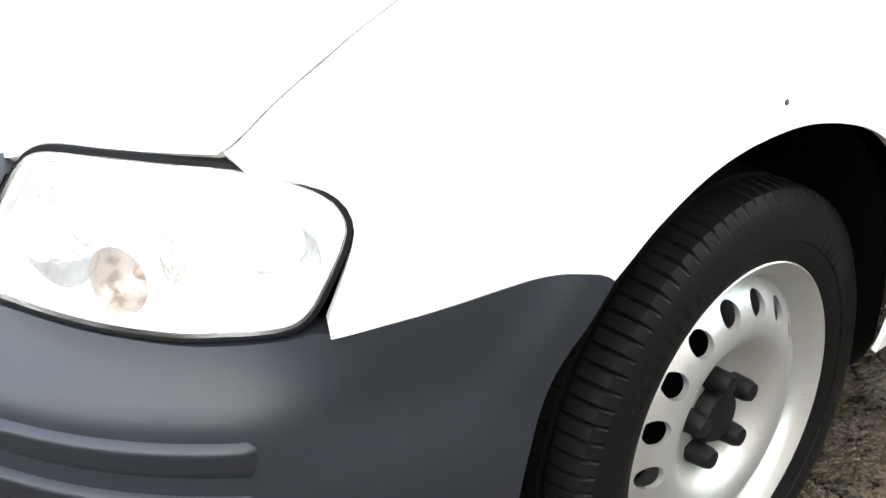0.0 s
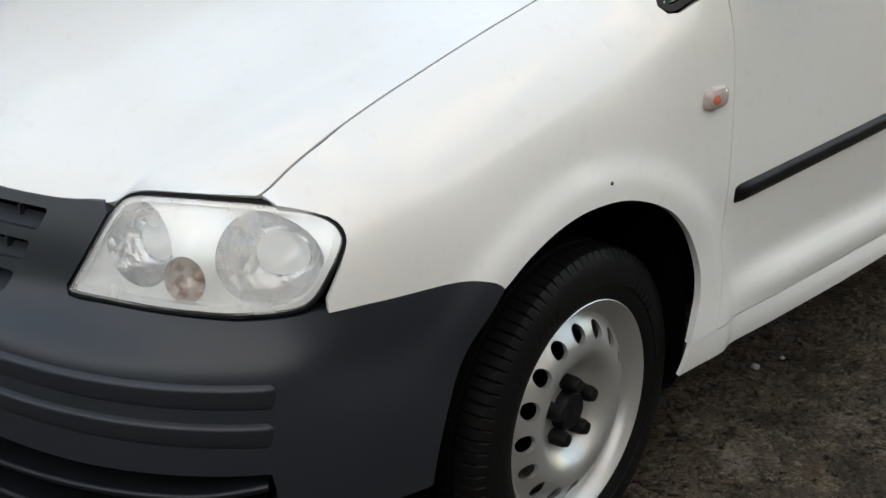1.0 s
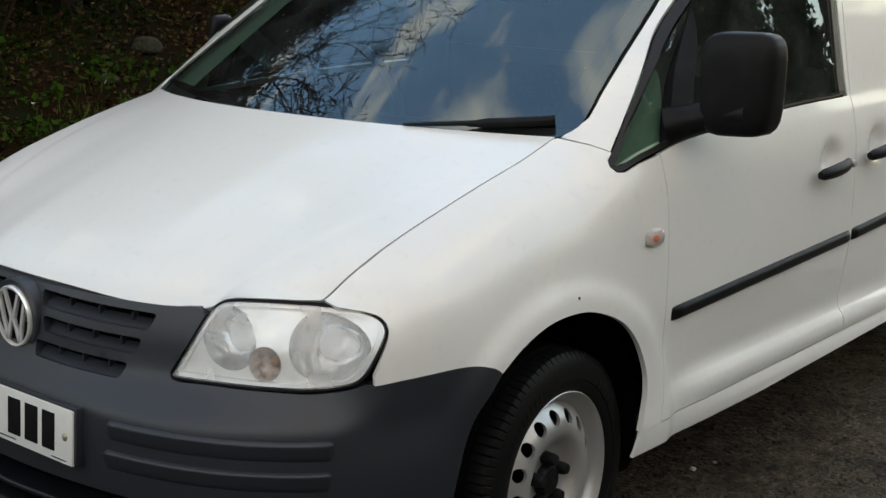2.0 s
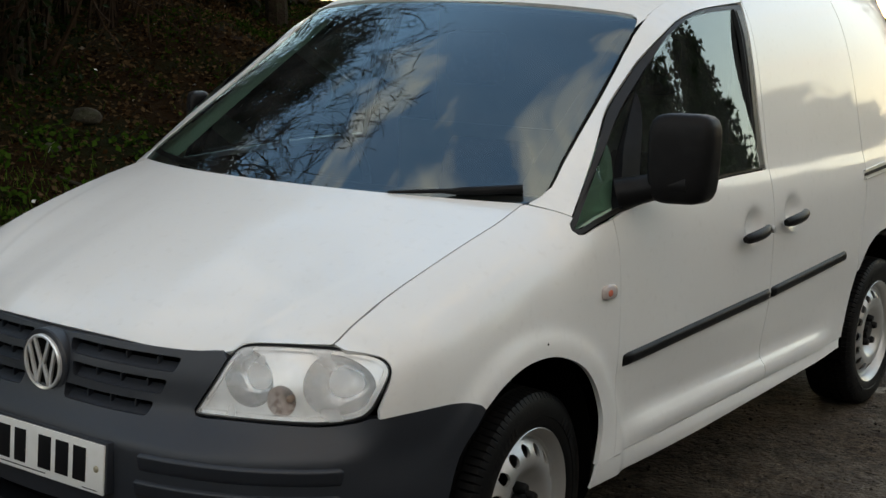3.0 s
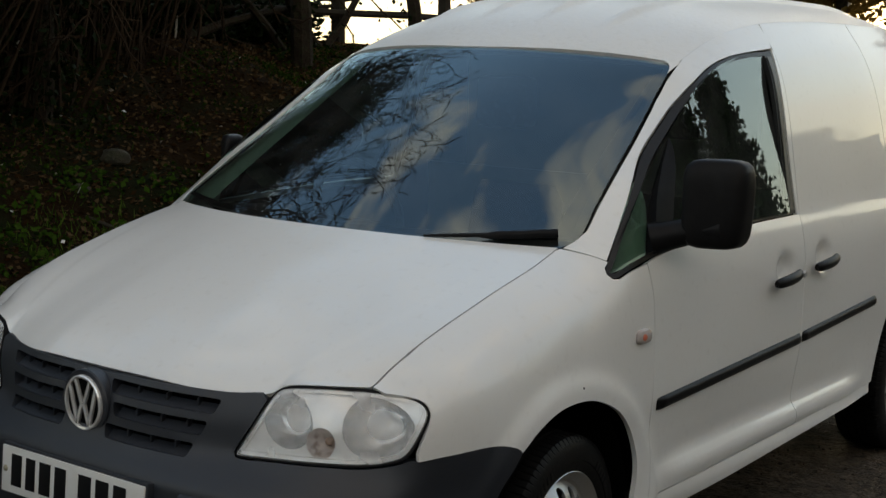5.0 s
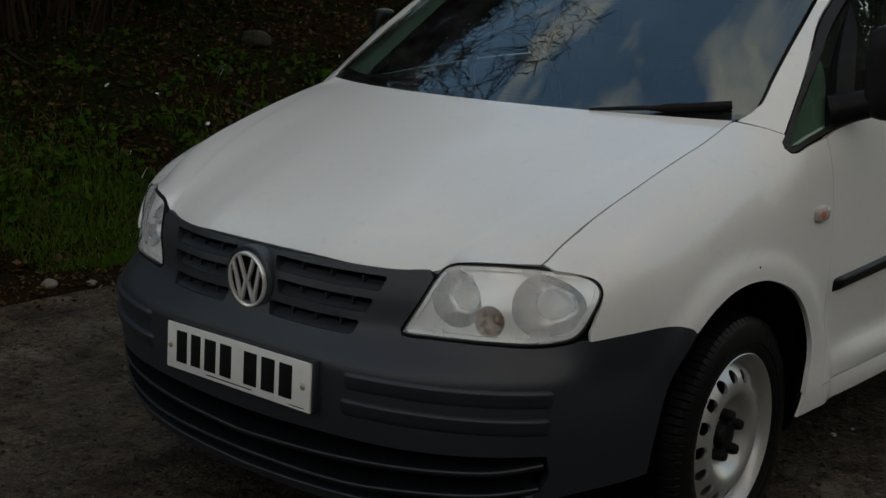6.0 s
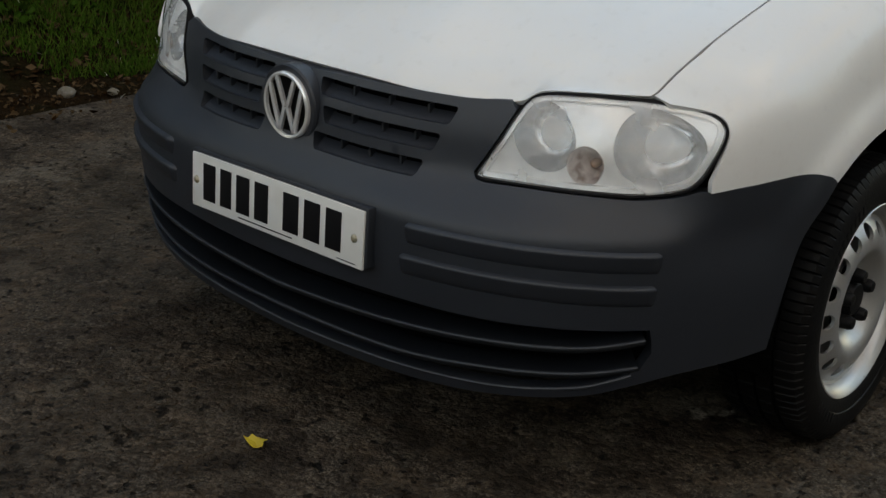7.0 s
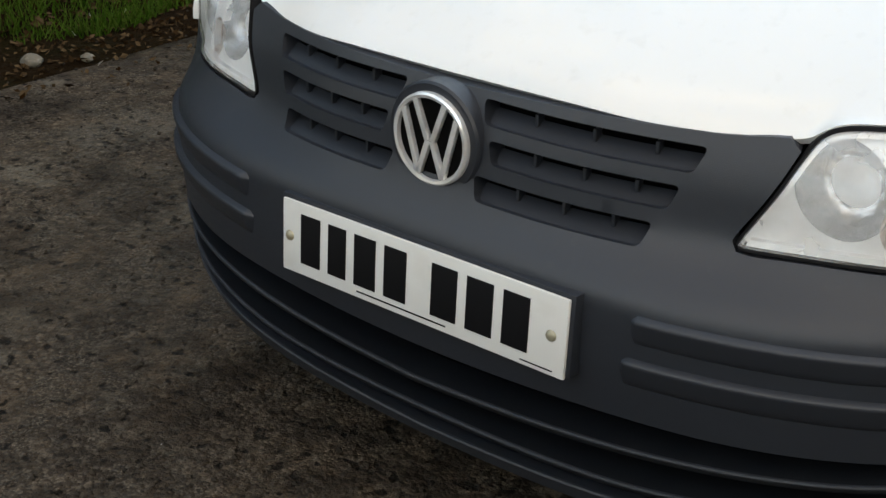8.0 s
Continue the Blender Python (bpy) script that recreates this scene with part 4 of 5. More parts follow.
        v.co = c + Vector((s * p.x * w, p.y * (.058 if p.y < 0 else .040) * (1 - .10 * p.z) + .030 * p.x, p.z * (.120 if s > 0 else .060)))
    mir_ob = part("door_mirror", bm, TRIM, d, "large black plastic door mirror", angle=80)
    bm = bmesh.new()
    tube(bm, [Vector((s * .84, .480, 1.045)), Vector((s * (.88 if s > 0 else .845), .500, 1.058)), Vector((s * (.94 if s > 0 else .85), .520, 1.075 if s > 0 else 1.10)), Vector((s * (1.02 if s > 0 else .845), .535, 1.085 if s > 0 else 1.14))], [.046, .040, .036, .030] if s > 0 else [.03, .028, .026, .024], 14)
    part("mirror_arm", bm, TRIM, mir_ob)
    bm = bmesh.new()
    block(bm, (-.055 if s > 0 else -.025, -.003, -.088 if s > 0 else -.04), (.055 if s > 0 else .025, .003, .088 if s > 0 else .04), .002, Matrix.Translation(c + Vector((0, .038, 0))))
    part("mirror_glass", bm, CHROME, mir_ob)
    # wheel arch liner
    for wy, half in ((WHEEL_Y + .01, .36), (WHEEL_Y + WHEELBASE - .01, .36)):
        verts, faces = [], []
        for i in range(25):
            t = math.radians(-35 + 250 * i / 24)
            for x in (.60, .845):
                rr = half + (.015 if x < .8 else 0)
                verts.append(Vector((s * x, wy + rr * math.cos(t), max(.22, WHEEL_Z + .035 + rr * math.sin(t)))))
        faces = [(2 * i, 2 * i + 1, 2 * i + 3, 2 * i + 2) for i in range(24)]
        k = len(verts)
        verts.append(Vector((s * .60, wy, .3)))
        faces += [(2 * i, 2 * i + 2, k) for i in range(24)]
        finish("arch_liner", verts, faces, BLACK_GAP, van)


for s in (1, -1):
    side_body(s)

# near-black shells added to put shade into the gaps; underbody, tail
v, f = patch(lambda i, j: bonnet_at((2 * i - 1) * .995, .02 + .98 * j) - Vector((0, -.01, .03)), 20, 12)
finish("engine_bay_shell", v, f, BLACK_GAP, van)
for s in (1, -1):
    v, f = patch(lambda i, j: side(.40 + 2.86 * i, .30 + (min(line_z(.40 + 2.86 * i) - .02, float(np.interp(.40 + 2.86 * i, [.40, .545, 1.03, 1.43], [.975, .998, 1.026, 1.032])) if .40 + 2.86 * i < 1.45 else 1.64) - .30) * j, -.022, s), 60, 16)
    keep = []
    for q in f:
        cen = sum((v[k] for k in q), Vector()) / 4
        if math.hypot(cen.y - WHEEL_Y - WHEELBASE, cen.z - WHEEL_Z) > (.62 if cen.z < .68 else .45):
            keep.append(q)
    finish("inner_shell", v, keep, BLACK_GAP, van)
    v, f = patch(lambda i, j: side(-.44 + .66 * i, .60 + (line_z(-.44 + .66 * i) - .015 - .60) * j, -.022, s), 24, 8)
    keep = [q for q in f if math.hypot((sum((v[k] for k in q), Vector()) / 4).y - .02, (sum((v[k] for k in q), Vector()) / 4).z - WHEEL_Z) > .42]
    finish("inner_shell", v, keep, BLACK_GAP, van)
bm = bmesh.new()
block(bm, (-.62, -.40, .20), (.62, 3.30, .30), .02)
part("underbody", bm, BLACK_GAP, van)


def tail_at(a, t):
    z = .42 + (1.66 - .42) * t
    x = side_half(3.36, min(z, 1.55)) * a
    return Vector((x, 3.365 + .05 * (1 - a * a) - .03 * t * t, z if t < 1 else 1.60))


v, f = patch(lambda i, j: tail_at(1 - 2 * i, j), 20, 14)
finish("rear_door", v, f, PAINT, van, "white rear doors")
v, f = patch(lambda i, j: Vector(((1 - 2 * i) * (.74 - .04 * j), 3.45 - .10 * abs(1 - 2 * i) ** 3 - .02 * j, .30 + .22 * j)), 20, 6)
add_lip(v, f, .06)
finish("rear_bumper", v, f, PLASTIC, van)
for s in (1, -1):
    bm = bmesh.new()
    block(bm, (-.03, -.02, -.18), (.03, .05, .18), .012, Matrix.Translation((s * .60, 3.38, .95)))
    part("tail_lamp", bm, ORANGE, van, "red and orange tail lamp")

# wipers and scuttle
v, f = patch(lambda i, j: Vector(((2 * i - 1) * .70, .012 + .215 * abs(2 * i - 1) ** 2.2 + .05 * j, 1.022 - .022 * abs(2 * i - 1) ** 2 - .012 * math.sin(math.pi * j))), 40, 4)
finish("scuttle", v, f, TRIM, van)


def wiper(pts, pivot):
    bm = bmesh.new()
    P = [screen_at(a * .955, t) + Vector((0, -.008, .012)) for a, t in pts]
    tube(bm, P, [.012] + [.0115] * (len(P) - 2) + [.006], 10)
    w = part("wiper", bm, TRIM, van, "black wiper resting on the glass")
    bm = bmesh.new()
    Q = [screen_at(a * .96, t) + Vector((0, -.010, .014)) for a, t in pivot]
    tube(bm, Q, [.006, .006, .005, .003], 8)
    part("wiper_arm", bm, TRIM, w)


wiper([(.985, .003), (.93, -.003), (.87, -.009), (.80, -.015), (.745, -.020)], [(.78, -.017), (.70, -.023), (.62, -.029), (.55, -.035)])

# wheels
def wheel(x, y, s, steer=0.0):
    w_m = Matrix.Translation((s * (x - .07), y, WHEEL_Z)) @ Matrix.Rotation(radians(steer), 4, "Z") @ Matrix.Translation((s * .07, 0, 0)) @ Matrix.Diagonal((s, 1, 1, 1))

    def put(name, v, f, mat, parent, label=""):
        ob = finish(name, [w_m @ p for p in v], f if s < 0 else [tuple(reversed(q)) for q in f], mat, parent, label)
        return ob

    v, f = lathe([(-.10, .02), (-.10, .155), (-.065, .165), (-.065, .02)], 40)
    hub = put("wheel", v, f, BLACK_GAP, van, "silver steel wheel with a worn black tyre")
    R = .300
    prof = [(-.085, .200), (-.098, .225), (-.100, .255), (-.094, .282), (-.084, .297), (-.072, R), (-.045, R + .002), (-.043, R - .006), (-.037, R - .006), (-.035, R + .002),
            (-.004, R + .003), (-.003, R - .006), (.004, R - .006), (.005, R + .003), (.034, R + .002), (.036, R - .006), (.042, R - .006), (.044, R + .002), (.072, R), (.084, .297),
            (.0945, .282), (.0975, .268), (.1000, .255), (.0995, .238), (.0975, .236), (.0965, .222), (.091, .208), (.087, .200)]
    v, f = lathe(prof, 648, wave=lambda i, k, r: r - (.007 if i % 7 == 0 and (k in (4, 5, 6, 18, 19) or (k in (10, 13) and i % 14 == 0)) else 0) if 3 < k < 20 else r)
    tyre = put("tyre", v, f, RUBBER, hub, "black road tyre with grooved tread")
    # worn lettering on the sidewall: short raised bars
    for start, count in ((.4, 9), (2.3, 6), (3.7, 9), (5.3, 5)):
        for q in range(count):
            t = start + q * .075
            bm = bmesh.new()
            block(bm, (-.0012, -.0055, -.010), (.0012, .0055, .010), .0006)
            bmesh.ops.transform(bm, matrix=Matrix.Rotation(t, 4, "X") @ Matrix.Translation((.0995, 0, .247)), verts=bm.verts)
            bm.verts.index_update()
            put("sidewall_bar", [v.co.copy() for v in bm.verts], [tuple(reversed([v.index for v in g.verts])) for g in bm.faces], RUBBER, tyre)
            bm.free()
    rim = [(.060, .178), (.064, .185), (.078, .190), (.083, .196), (.090, .203), (.0925, .207), (.089, .211), (.080, .209), (.074, .200), (.066, .196), (.020, .186)]
    v, f = lathe(list(reversed(rim)), 72)
    rim_ob = put("rim", v, f, STEEL, hub, "silver painted steel rim with round holes")
    v, f = lathe([(.060, .180), (-.06, .175)], 60)
    put("rim_barrel", v, f, STEEL, hub)
    dish = smooth_table([0, .040, .055, .075, .095, .112, .128, .150, .168, .182], [.054, .054, .052, .058, .076, .087, .088, .080, .066, .058])
    circle = [(.181 * math.cos(2 * math.pi * k / 72), .181 * math.sin(2 * math.pi * k / 72)) for k in range(72)]
    holes = [[(.150 * math.cos(c) + .0165 * math.cos(t), .150 * math.sin(c) + .0165 * math.sin(t)) for t in np.linspace(0, 2 * math.pi, 18, endpoint=False)] for c in np.linspace(0, 2 * math.pi, 16, endpoint=False)]
    co, fa, rm = fill2d(circle, holes, .011)
    v = [Vector((dish(math.hypot(a, b)), a, b)) for a, b in co]
    low = {}
    for e in rm:
        for i in e:
            if i not in low:
                low[i] = len(v)
                v.append(v[i] - Vector((.008, 0, 0)))
    fa = [tuple(reversed(q)) for q in fa] + [(e[0], e[1], low[e[1]], low[e[0]]) for e in rm]
    put("wheel_disc", v, fa, STEEL, hub)
    v, f = lathe([(.040, .040), (.066, .038), (.074, .032), (.076, .001)], 24)
    cap = put("hub_cap", v, [tuple(reversed(q)) for q in f], TRIM, hub, "black star-shaped hub cap")
    for k in range(5):
        t = 2 * math.pi * k / 5 + .3
        c = Vector((0, .052 * math.cos(t), .052 * math.sin(t)))
        v, f = lathe([(.040, .0165), (.078, .0145), (.086, .0115), (.087, .001)], 12)
        put("bolt_cap", [p + c for p in v], [tuple(reversed(q)) for q in f], TRIM, cap)
    return hub


for s in (1, -1):
    wheel(.780, WHEEL_Y, s, 4.5)
    wheel(.757, WHEEL_Y + WHEELBASE, s)

# cab interior seen through the glass
v, f = patch(lambda i, j: Vector(((2 * i - 1) * .72, .10 + .20 * abs(2 * i - 1) ** 2 + .48 * j, 1.02 - .03 * j - .22 * max(0, j - .8) * 5)), 20, 10)
finish("dashboard", v, f, DASH, van, "black plastic dashboard")
for sx in (-.36, .36):
    bm = bmesh.new()
    block(bm, (-.23, -.25, .55), (.23, .28, .70), .05, Matrix.Translation((sx, 1.05, 0)))
    block(bm, (-.22, .22, .68), (.22, .36, 1.22), .05, Matrix.Translation((sx, 1.05, 0)) @ Matrix.Rotation(radians(-12), 4, "X") @ Matrix.Translation((0, .12, .05)))
    block(bm, (-.12, .30, 1.26), (.12, .40, 1.46), .04, Matrix.Translation((sx, 1.17, 0)))
    part("seat", bm, SEAT, van, "dark cloth seat")
bm = bmesh.new()
pts = [Vector((-.36 + .18 * math.cos(t), .66 - .05 * math.sin(t), 1.00 + .17 * math.sin(t))) for t in np.linspace(0, 2 * math.pi, 29)]
tube(bm, pts, [.015] * 29, 8)
part("steering_wheel", bm, DASH, van)
bm = bmesh.new()
block(bm, (-.80, 1.62, .40), (.80, 1.65, 1.10), .0)
block(bm, (-.62, 1.63, 1.10), (.62, 1.66, 1.60), .0)
part("bulkhead", bm, ROOF_LINING, van)



# ---- the ground: one sheet to the horizon, a bank beside the track ----
def fall(x):
    """The track's crossfall."""
    return .0209 * (.8 - min(max(x, -8), 8)) - .004


def bank(x, y):
    """Height of the ground: the track, and a bank on its far side that climbs to a fence line."""
    d = max(0.0, -2.86 - x + .10 * math.sin(y * 1.7) + .05 * math.sin(y * 4.1))
    t = min(1, d / 3.5)
    h = 1.62 * t ** 1.15 * (1.6 - .6 * t) + .08 * min(1, d / .25) * (1 - t)
    n = noise.noise(Vector((x * .9, y * .9, 0))) * .12 + noise.noise(Vector((x * 3.1, y * 3.1, 4))) * .05 + noise.noise(Vector((x * 8, y * 8, 9))) * .02
    return fall(x) + h + n * min(1, d / .4)


def spaced(lo, hi, fine_lo, fine_hi, fine, coarse=1.35):
    xs = list(np.arange(fine_lo, fine_hi + 1e-6, fine))
    st, x = fine, fine_hi
    while x < hi:
        st *= coarse
        x += st
        xs.append(min(x, hi))
    st, x = fine, fine_lo
    while x > lo:
        st *= coarse
        x -= st
        xs.insert(0, max(x, lo))
    return xs


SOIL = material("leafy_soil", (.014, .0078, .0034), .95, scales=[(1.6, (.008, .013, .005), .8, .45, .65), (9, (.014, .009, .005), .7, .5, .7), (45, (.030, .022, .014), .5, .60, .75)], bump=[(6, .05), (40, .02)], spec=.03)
gx, gy = spaced(-900, 900, -7, -2.2, .09), spaced(-900, 900, -2, 10, .12)
verts = [Vector((x, y, bank(x, y) - (.030 if -2.5 < x < 9.5 else 0))) for y in gy for x in gx]
nx = len(gx)
faces = [(j * nx + i, j * nx + i + 1, (j + 1) * nx + i + 1, (j + 1) * nx + i) for j in range(len(gy) - 1) for i in range(nx - 1)]
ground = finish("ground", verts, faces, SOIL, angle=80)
tagged(ground, "dark leaf-strewn soil bank with moss and grass", "ground", kind="structure")


def tarmac():
    """Old wet tarmac: dark binder set with brown and pale chippings, silt and bare patches, damp and dry."""
    m = material("wet_worn_tarmac", (.056, .043, .031), .60, scales=[(.8, (.022, .0165, .012), .8, .40, .60), (1.3, (.13, .115, .092), .8, .57, .64), (11, (.120, .086, .057), .75, .47, .66)], bump=[(24, .016), (3, .02)])
    t = m.node_tree
    b = t.nodes["Principled BSDF"]
    last = b.inputs["Base Color"].links[0].from_socket
    nrm = b.inputs["Normal"].links[0].from_socket
    co = t.nodes.new("ShaderNodeTexCoord")
    for scale, lo, hi, share in ((55, (.024, .018, .013), (.15, .118, .087), .5), (120, (.027, .020, .0145), (.20, .162, .122), .55), (260, (.024, .018, .013), (.27, .23, .18), .40)):
        v = t.nodes.new("ShaderNodeTexVoronoi")
        v.inputs["Scale"].default_value = scale
        sep = t.nodes.new("ShaderNodeSeparateColor")
        r = t.nodes.new("ShaderNodeValToRGB")
        e = r.color_ramp.elements
        e[0].position, e[0].color, e[1].position, e[1].color = .55, (*lo, 1), 1.0, (*hi, 1)
        n = t.nodes.new("ShaderNodeTexNoise")
        n.inputs["Scale"].default_value, n.inputs["Detail"].default_value = scale / 22, 4
        k = t.nodes.new("ShaderNodeMapRange")
        k.inputs["From Min"].default_value, k.inputs["From Max"].default_value, k.inputs["To Max"].default_value = .38, .62, share
        x = t.nodes.new("ShaderNodeMixRGB")
        t.links.new(co.outputs["Object"], v.inputs["Vector"])
        t.links.new(co.outputs["Object"], n.inputs["Vector"])
        t.links.new(v.outputs["Color"], sep.inputs[0])
        t.links.new(sep.outputs[0], r.inputs[0])
        t.links.new(n.outputs["Fac"], k.inputs[0])
        t.links.new(k.outputs[0], x.inputs[0])
        t.links.new(last, x.inputs["Color1"])
        t.links.new(r.outputs[0], x.inputs["Color2"])
        last = x.outputs[0]
        p = t.nodes.new("ShaderNodeBump")
        p.invert = True
        p.inputs["Distance"].default_value = .35 / scale
        t.links.new(v.outputs["Distance"], p.inputs["Height"])
        t.links.new(nrm, p.inputs["Normal"])
        nrm = p.outputs[0]
    # dried pale silt in sharp-edged patches
    n, k, x = t.nodes.new("ShaderNodeTexNoise"), t.nodes.new("ShaderNodeMapRange"), t.nodes.new("ShaderNodeMixRGB")
    n.inputs["Scale"].default_value, n.inputs["Detail"].default_value = 2.6, 9
    n.inputs["Roughness"].default_value = .62
    k.inputs["From Min"].default_value, k.inputs["From Max"].default_value, k.inputs["To Max"].default_value = .59, .65, .45
    x.inputs["Color2"].default_value = (.17, .148, .115, 1)
    t.links.new(co.outputs["Object"], n.inputs["Vector"])
    t.links.new(n.outputs["Fac"], k.inputs[0])
    t.links.new(k.outputs[0], x.inputs[0])
    t.links.new(last, x.inputs["Color1"])
    last = x.outputs[0]
    # mid-size blotches of mud and washed grit
    for scale, tint, lo, hi, amount in ((4.2, (.014, .0098, .007), .50, .62, .65), (7.5, (.130, .108, .080), .55, .66, .38)):
        n, k, x = t.nodes.new("ShaderNodeTexNoise"), t.nodes.new("ShaderNodeMapRange"), t.nodes.new("ShaderNodeMixRGB")
        n.inputs["Scale"].default_value, n.inputs["Detail"].default_value, n.inputs["Roughness"].default_value = scale, 8, .66
        k.inputs["From Min"].default_value, k.inputs["From Max"].default_value, k.inputs["To Max"].default_value = lo, hi, amount
        x.inputs["Color2"].default_value = (*tint, 1)
        t.links.new(co.outputs["Object"], n.inputs["Vector"])
        t.links.new(n.outputs["Fac"], k.inputs[0])
        t.links.new(k.outputs[0], x.inputs[0])
        t.links.new(last, x.inputs["Color1"])
        last = x.outputs[0]
    # remains of a pale concrete apron beside the rear wheel, broken at its edges
    sub, ln, far = t.nodes.new("ShaderNodeVectorMath"), t.nodes.new("ShaderNodeVectorMath"), t.nodes.new("ShaderNodeMapRange")
    n, add, k, x = t.nodes.new("ShaderNodeTexNoise"), t.nodes.new("ShaderNodeMath"), t.nodes.new("ShaderNodeMapRange"), t.nodes.new("ShaderNodeMixRGB")
    sub.operation, ln.operation, add.operation = "SUBTRACT", "LENGTH", "ADD"
    sub.inputs[1].default_value = (1.35, 3.5, 0)
    far.inputs["From Min"].default_value, far.inputs["From Max"].default_value, far.inputs["To Min"].default_value, far.inputs["To Max"].default_value = .2, 1.5, .16, -.14
    n.inputs["Scale"].default_value, n.inputs["Detail"].default_value, n.inputs["Roughness"].default_value = 2.3, 10, .62
    k.inputs["From Min"].default_value, k.inputs["From Max"].default_value, k.inputs["To Max"].default_value = .535, .575, .85
    x.inputs["Color2"].default_value = (.34, .315, .27, 1)
    t.links.new(co.outputs["Object"], sub.inputs[0])
    t.links.new(sub.outputs[0], ln.inputs[0])
    t.links.new(ln.outputs["Value"], far.inputs[0])
    t.links.new(co.outputs["Object"], n.inputs["Vector"])
    t.links.new(n.outputs["Fac"], add.inputs[0])
    t.links.new(far.outputs[0], add.inputs[1])
    t.links.new(add.outputs[0], k.inputs[0])
    t.links.new(k.outputs[0], x.inputs[0])
    t.links.new(last, x.inputs["Color1"])
    last = x.outputs[0]
    # dark pits where chippings have come away
    n, k, x = t.nodes.new("ShaderNodeTexNoise"), t.nodes.new("ShaderNodeMapRange"), t.nodes.new("ShaderNodeMixRGB")
    n.inputs["Scale"].default_value, n.inputs["Detail"].default_value = 34, 3
    k.inputs["From Min"].default_value, k.inputs["From Max"].default_value, k.inputs["To Max"].default_value = .61, .68, .9
    x.inputs["Color2"].default_value = (.006, .005, .004, 1)
    p = t.nodes.new("ShaderNodeBump")
    p.invert = True
    p.inputs["Distance"].default_value = .006
    t.links.new(co.outputs["Object"], n.inputs["Vector"])
    t.links.new(n.outputs["Fac"], k.inputs[0])
    t.links.new(k.outputs[0], x.inputs[0])
    t.links.new(k.outputs[0], p.inputs["Height"])
    t.links.new(nrm, p.inputs["Normal"])
    t.links.new(last, x.inputs["Color1"])
    last, nrm = x.outputs[0], p.outputs[0]
    b.inputs["Specular IOR Level"].default_value = .10
    t.links.new(last, b.inputs["Base Color"])
    t.links.new(nrm, b.inputs["Normal"])
    n, r = t.nodes.new("ShaderNodeTexNoise"), t.nodes.new("ShaderNodeMapRange")
    n.inputs["Scale"].default_value, n.inputs["Detail"].default_value = 1.1, 4
    r.inputs["From Min"].default_value, r.inputs["From Max"].default_value = .42, .60
    r.inputs["To Min"].default_value, r.inputs["To Max"].default_value = .48, .85
    t.links.new(co.outputs["Object"], n.inputs["Vector"])
    t.links.new(n.outputs["Fac"], r.inputs[0])
    t.links.new(r.outputs[0], b.inputs["Roughness"])
    return m


TARMAC = tarmac()
rx, ry = spaced(-2.50, 9.0, -2.5, 3.4, .07, 1.3), spaced(-40, 120, -2.2, 6, .07, 1.25)
verts = []
for y in ry:
    for i, x in enumerate(rx):
        e = .13 * noise.noise(Vector((0, y * 2.2, 0))) + .07 * noise.noise(Vector((3, y * 6, 0))) if i == 0 else 0
        verts.append(Vector((x + e, y, fall(x) + .007 * noise.noise(Vector((x * 1.3, y * 1.3, 7))) + .004 * noise.noise(Vector((x * 6, y * 6, 3))) - (.034 if i == 0 else 0))))
nx = len(rx)
faces = [(j * nx + i, j * nx + i + 1, (j + 1) * nx + i + 1, (j + 1) * nx + i) for j in range(len(ry) - 1) for i in range(nx - 1)]
road = finish("road", verts, faces, TARMAC, angle=80)
tagged(road, "dark wet worn tarmac track with gritty patches", "road", kind="structure")


# ---- plants and loose things ----
BARK = material("dark_bark", (.018, .013, .009), .9, scales=[(9, (.032, .025, .017), .7, .45, .7), (30, (.020, .028, .012), .6, .5, .7)], bump=[(25, .02), (90, .006)], spec=.1)
TWIG = material("brown_twigs", (.019, .0115, .0065), .85, scales=[(6, (.038, .023, .012), .6, .45, .7)], spec=.1)
TIMBER = material("grey_timber", (.026, .021, .016), .9, scales=[(5, (.04, .034, .027), .6, .45, .7), (40, (.025, .030, .018), .5, .5, .7)], bump=[(60, .004)], spec=.15)
STONE = material("rough_stone", (.17, .15, .115), .9, scales=[(9, (.09, .08, .06), .7, .45, .7), (60, (.33, .31, .27), .5, .55, .75)], bump=[(20, .02), (80, .006)])
MOSSY = material("mossy_stone", (.036, .029, .020), .95, scales=[(9, (.026, .032, .014), .8, .42, .62), (40, (.09, .08, .06), .5, .55, .75)], bump=[(20, .03), (80, .008)])
PEBBLE = material("pale_pebble", (.36, .35, .32), .8, scales=[(60, (.35, .33, .3), .6, .45, .7)])
YELLOW = material("yellow_leaf", (.55, .42, .03), .55, scales=[(60, (.40, .24, .03), .6, .45, .7)])


def leaf_material(name, colours, rough=.55, through=0.0):
    """Leaves whose colour varies from one to the next."""
    m = bpy.data.materials.new(name)
    m.use_nodes = True
    t = m.node_tree
    b = t.nodes["Principled BSDF"]
    b.inputs["Roughness"].default_value, b.inputs["Specular IOR Level"].default_value = rough, (.0 if rough >= .6 else .04)
    g, r = t.nodes.new("ShaderNodeNewGeometry"), t.nodes.new("ShaderNodeValToRGB")
    e = r.color_ramp.elements
    for k, c in enumerate(colours):
        q = k / (len(colours) - 1)
        el = e[0] if k == 0 else e[1] if k == len(colours) - 1 else e.new(q)
        el.position, el.color = q, (*c, 1)
    t.links.new(g.outputs["Random Per Island"], r.inputs[0])
    t.links.new(r.outputs[0], b.inputs["Base Color"])
    if through:
        # thin leaves pass some light
        tr, mx = t.nodes.new("ShaderNodeBsdfTranslucent"), t.nodes.new("ShaderNodeMixShader")
        mx.inputs[0].default_value = through
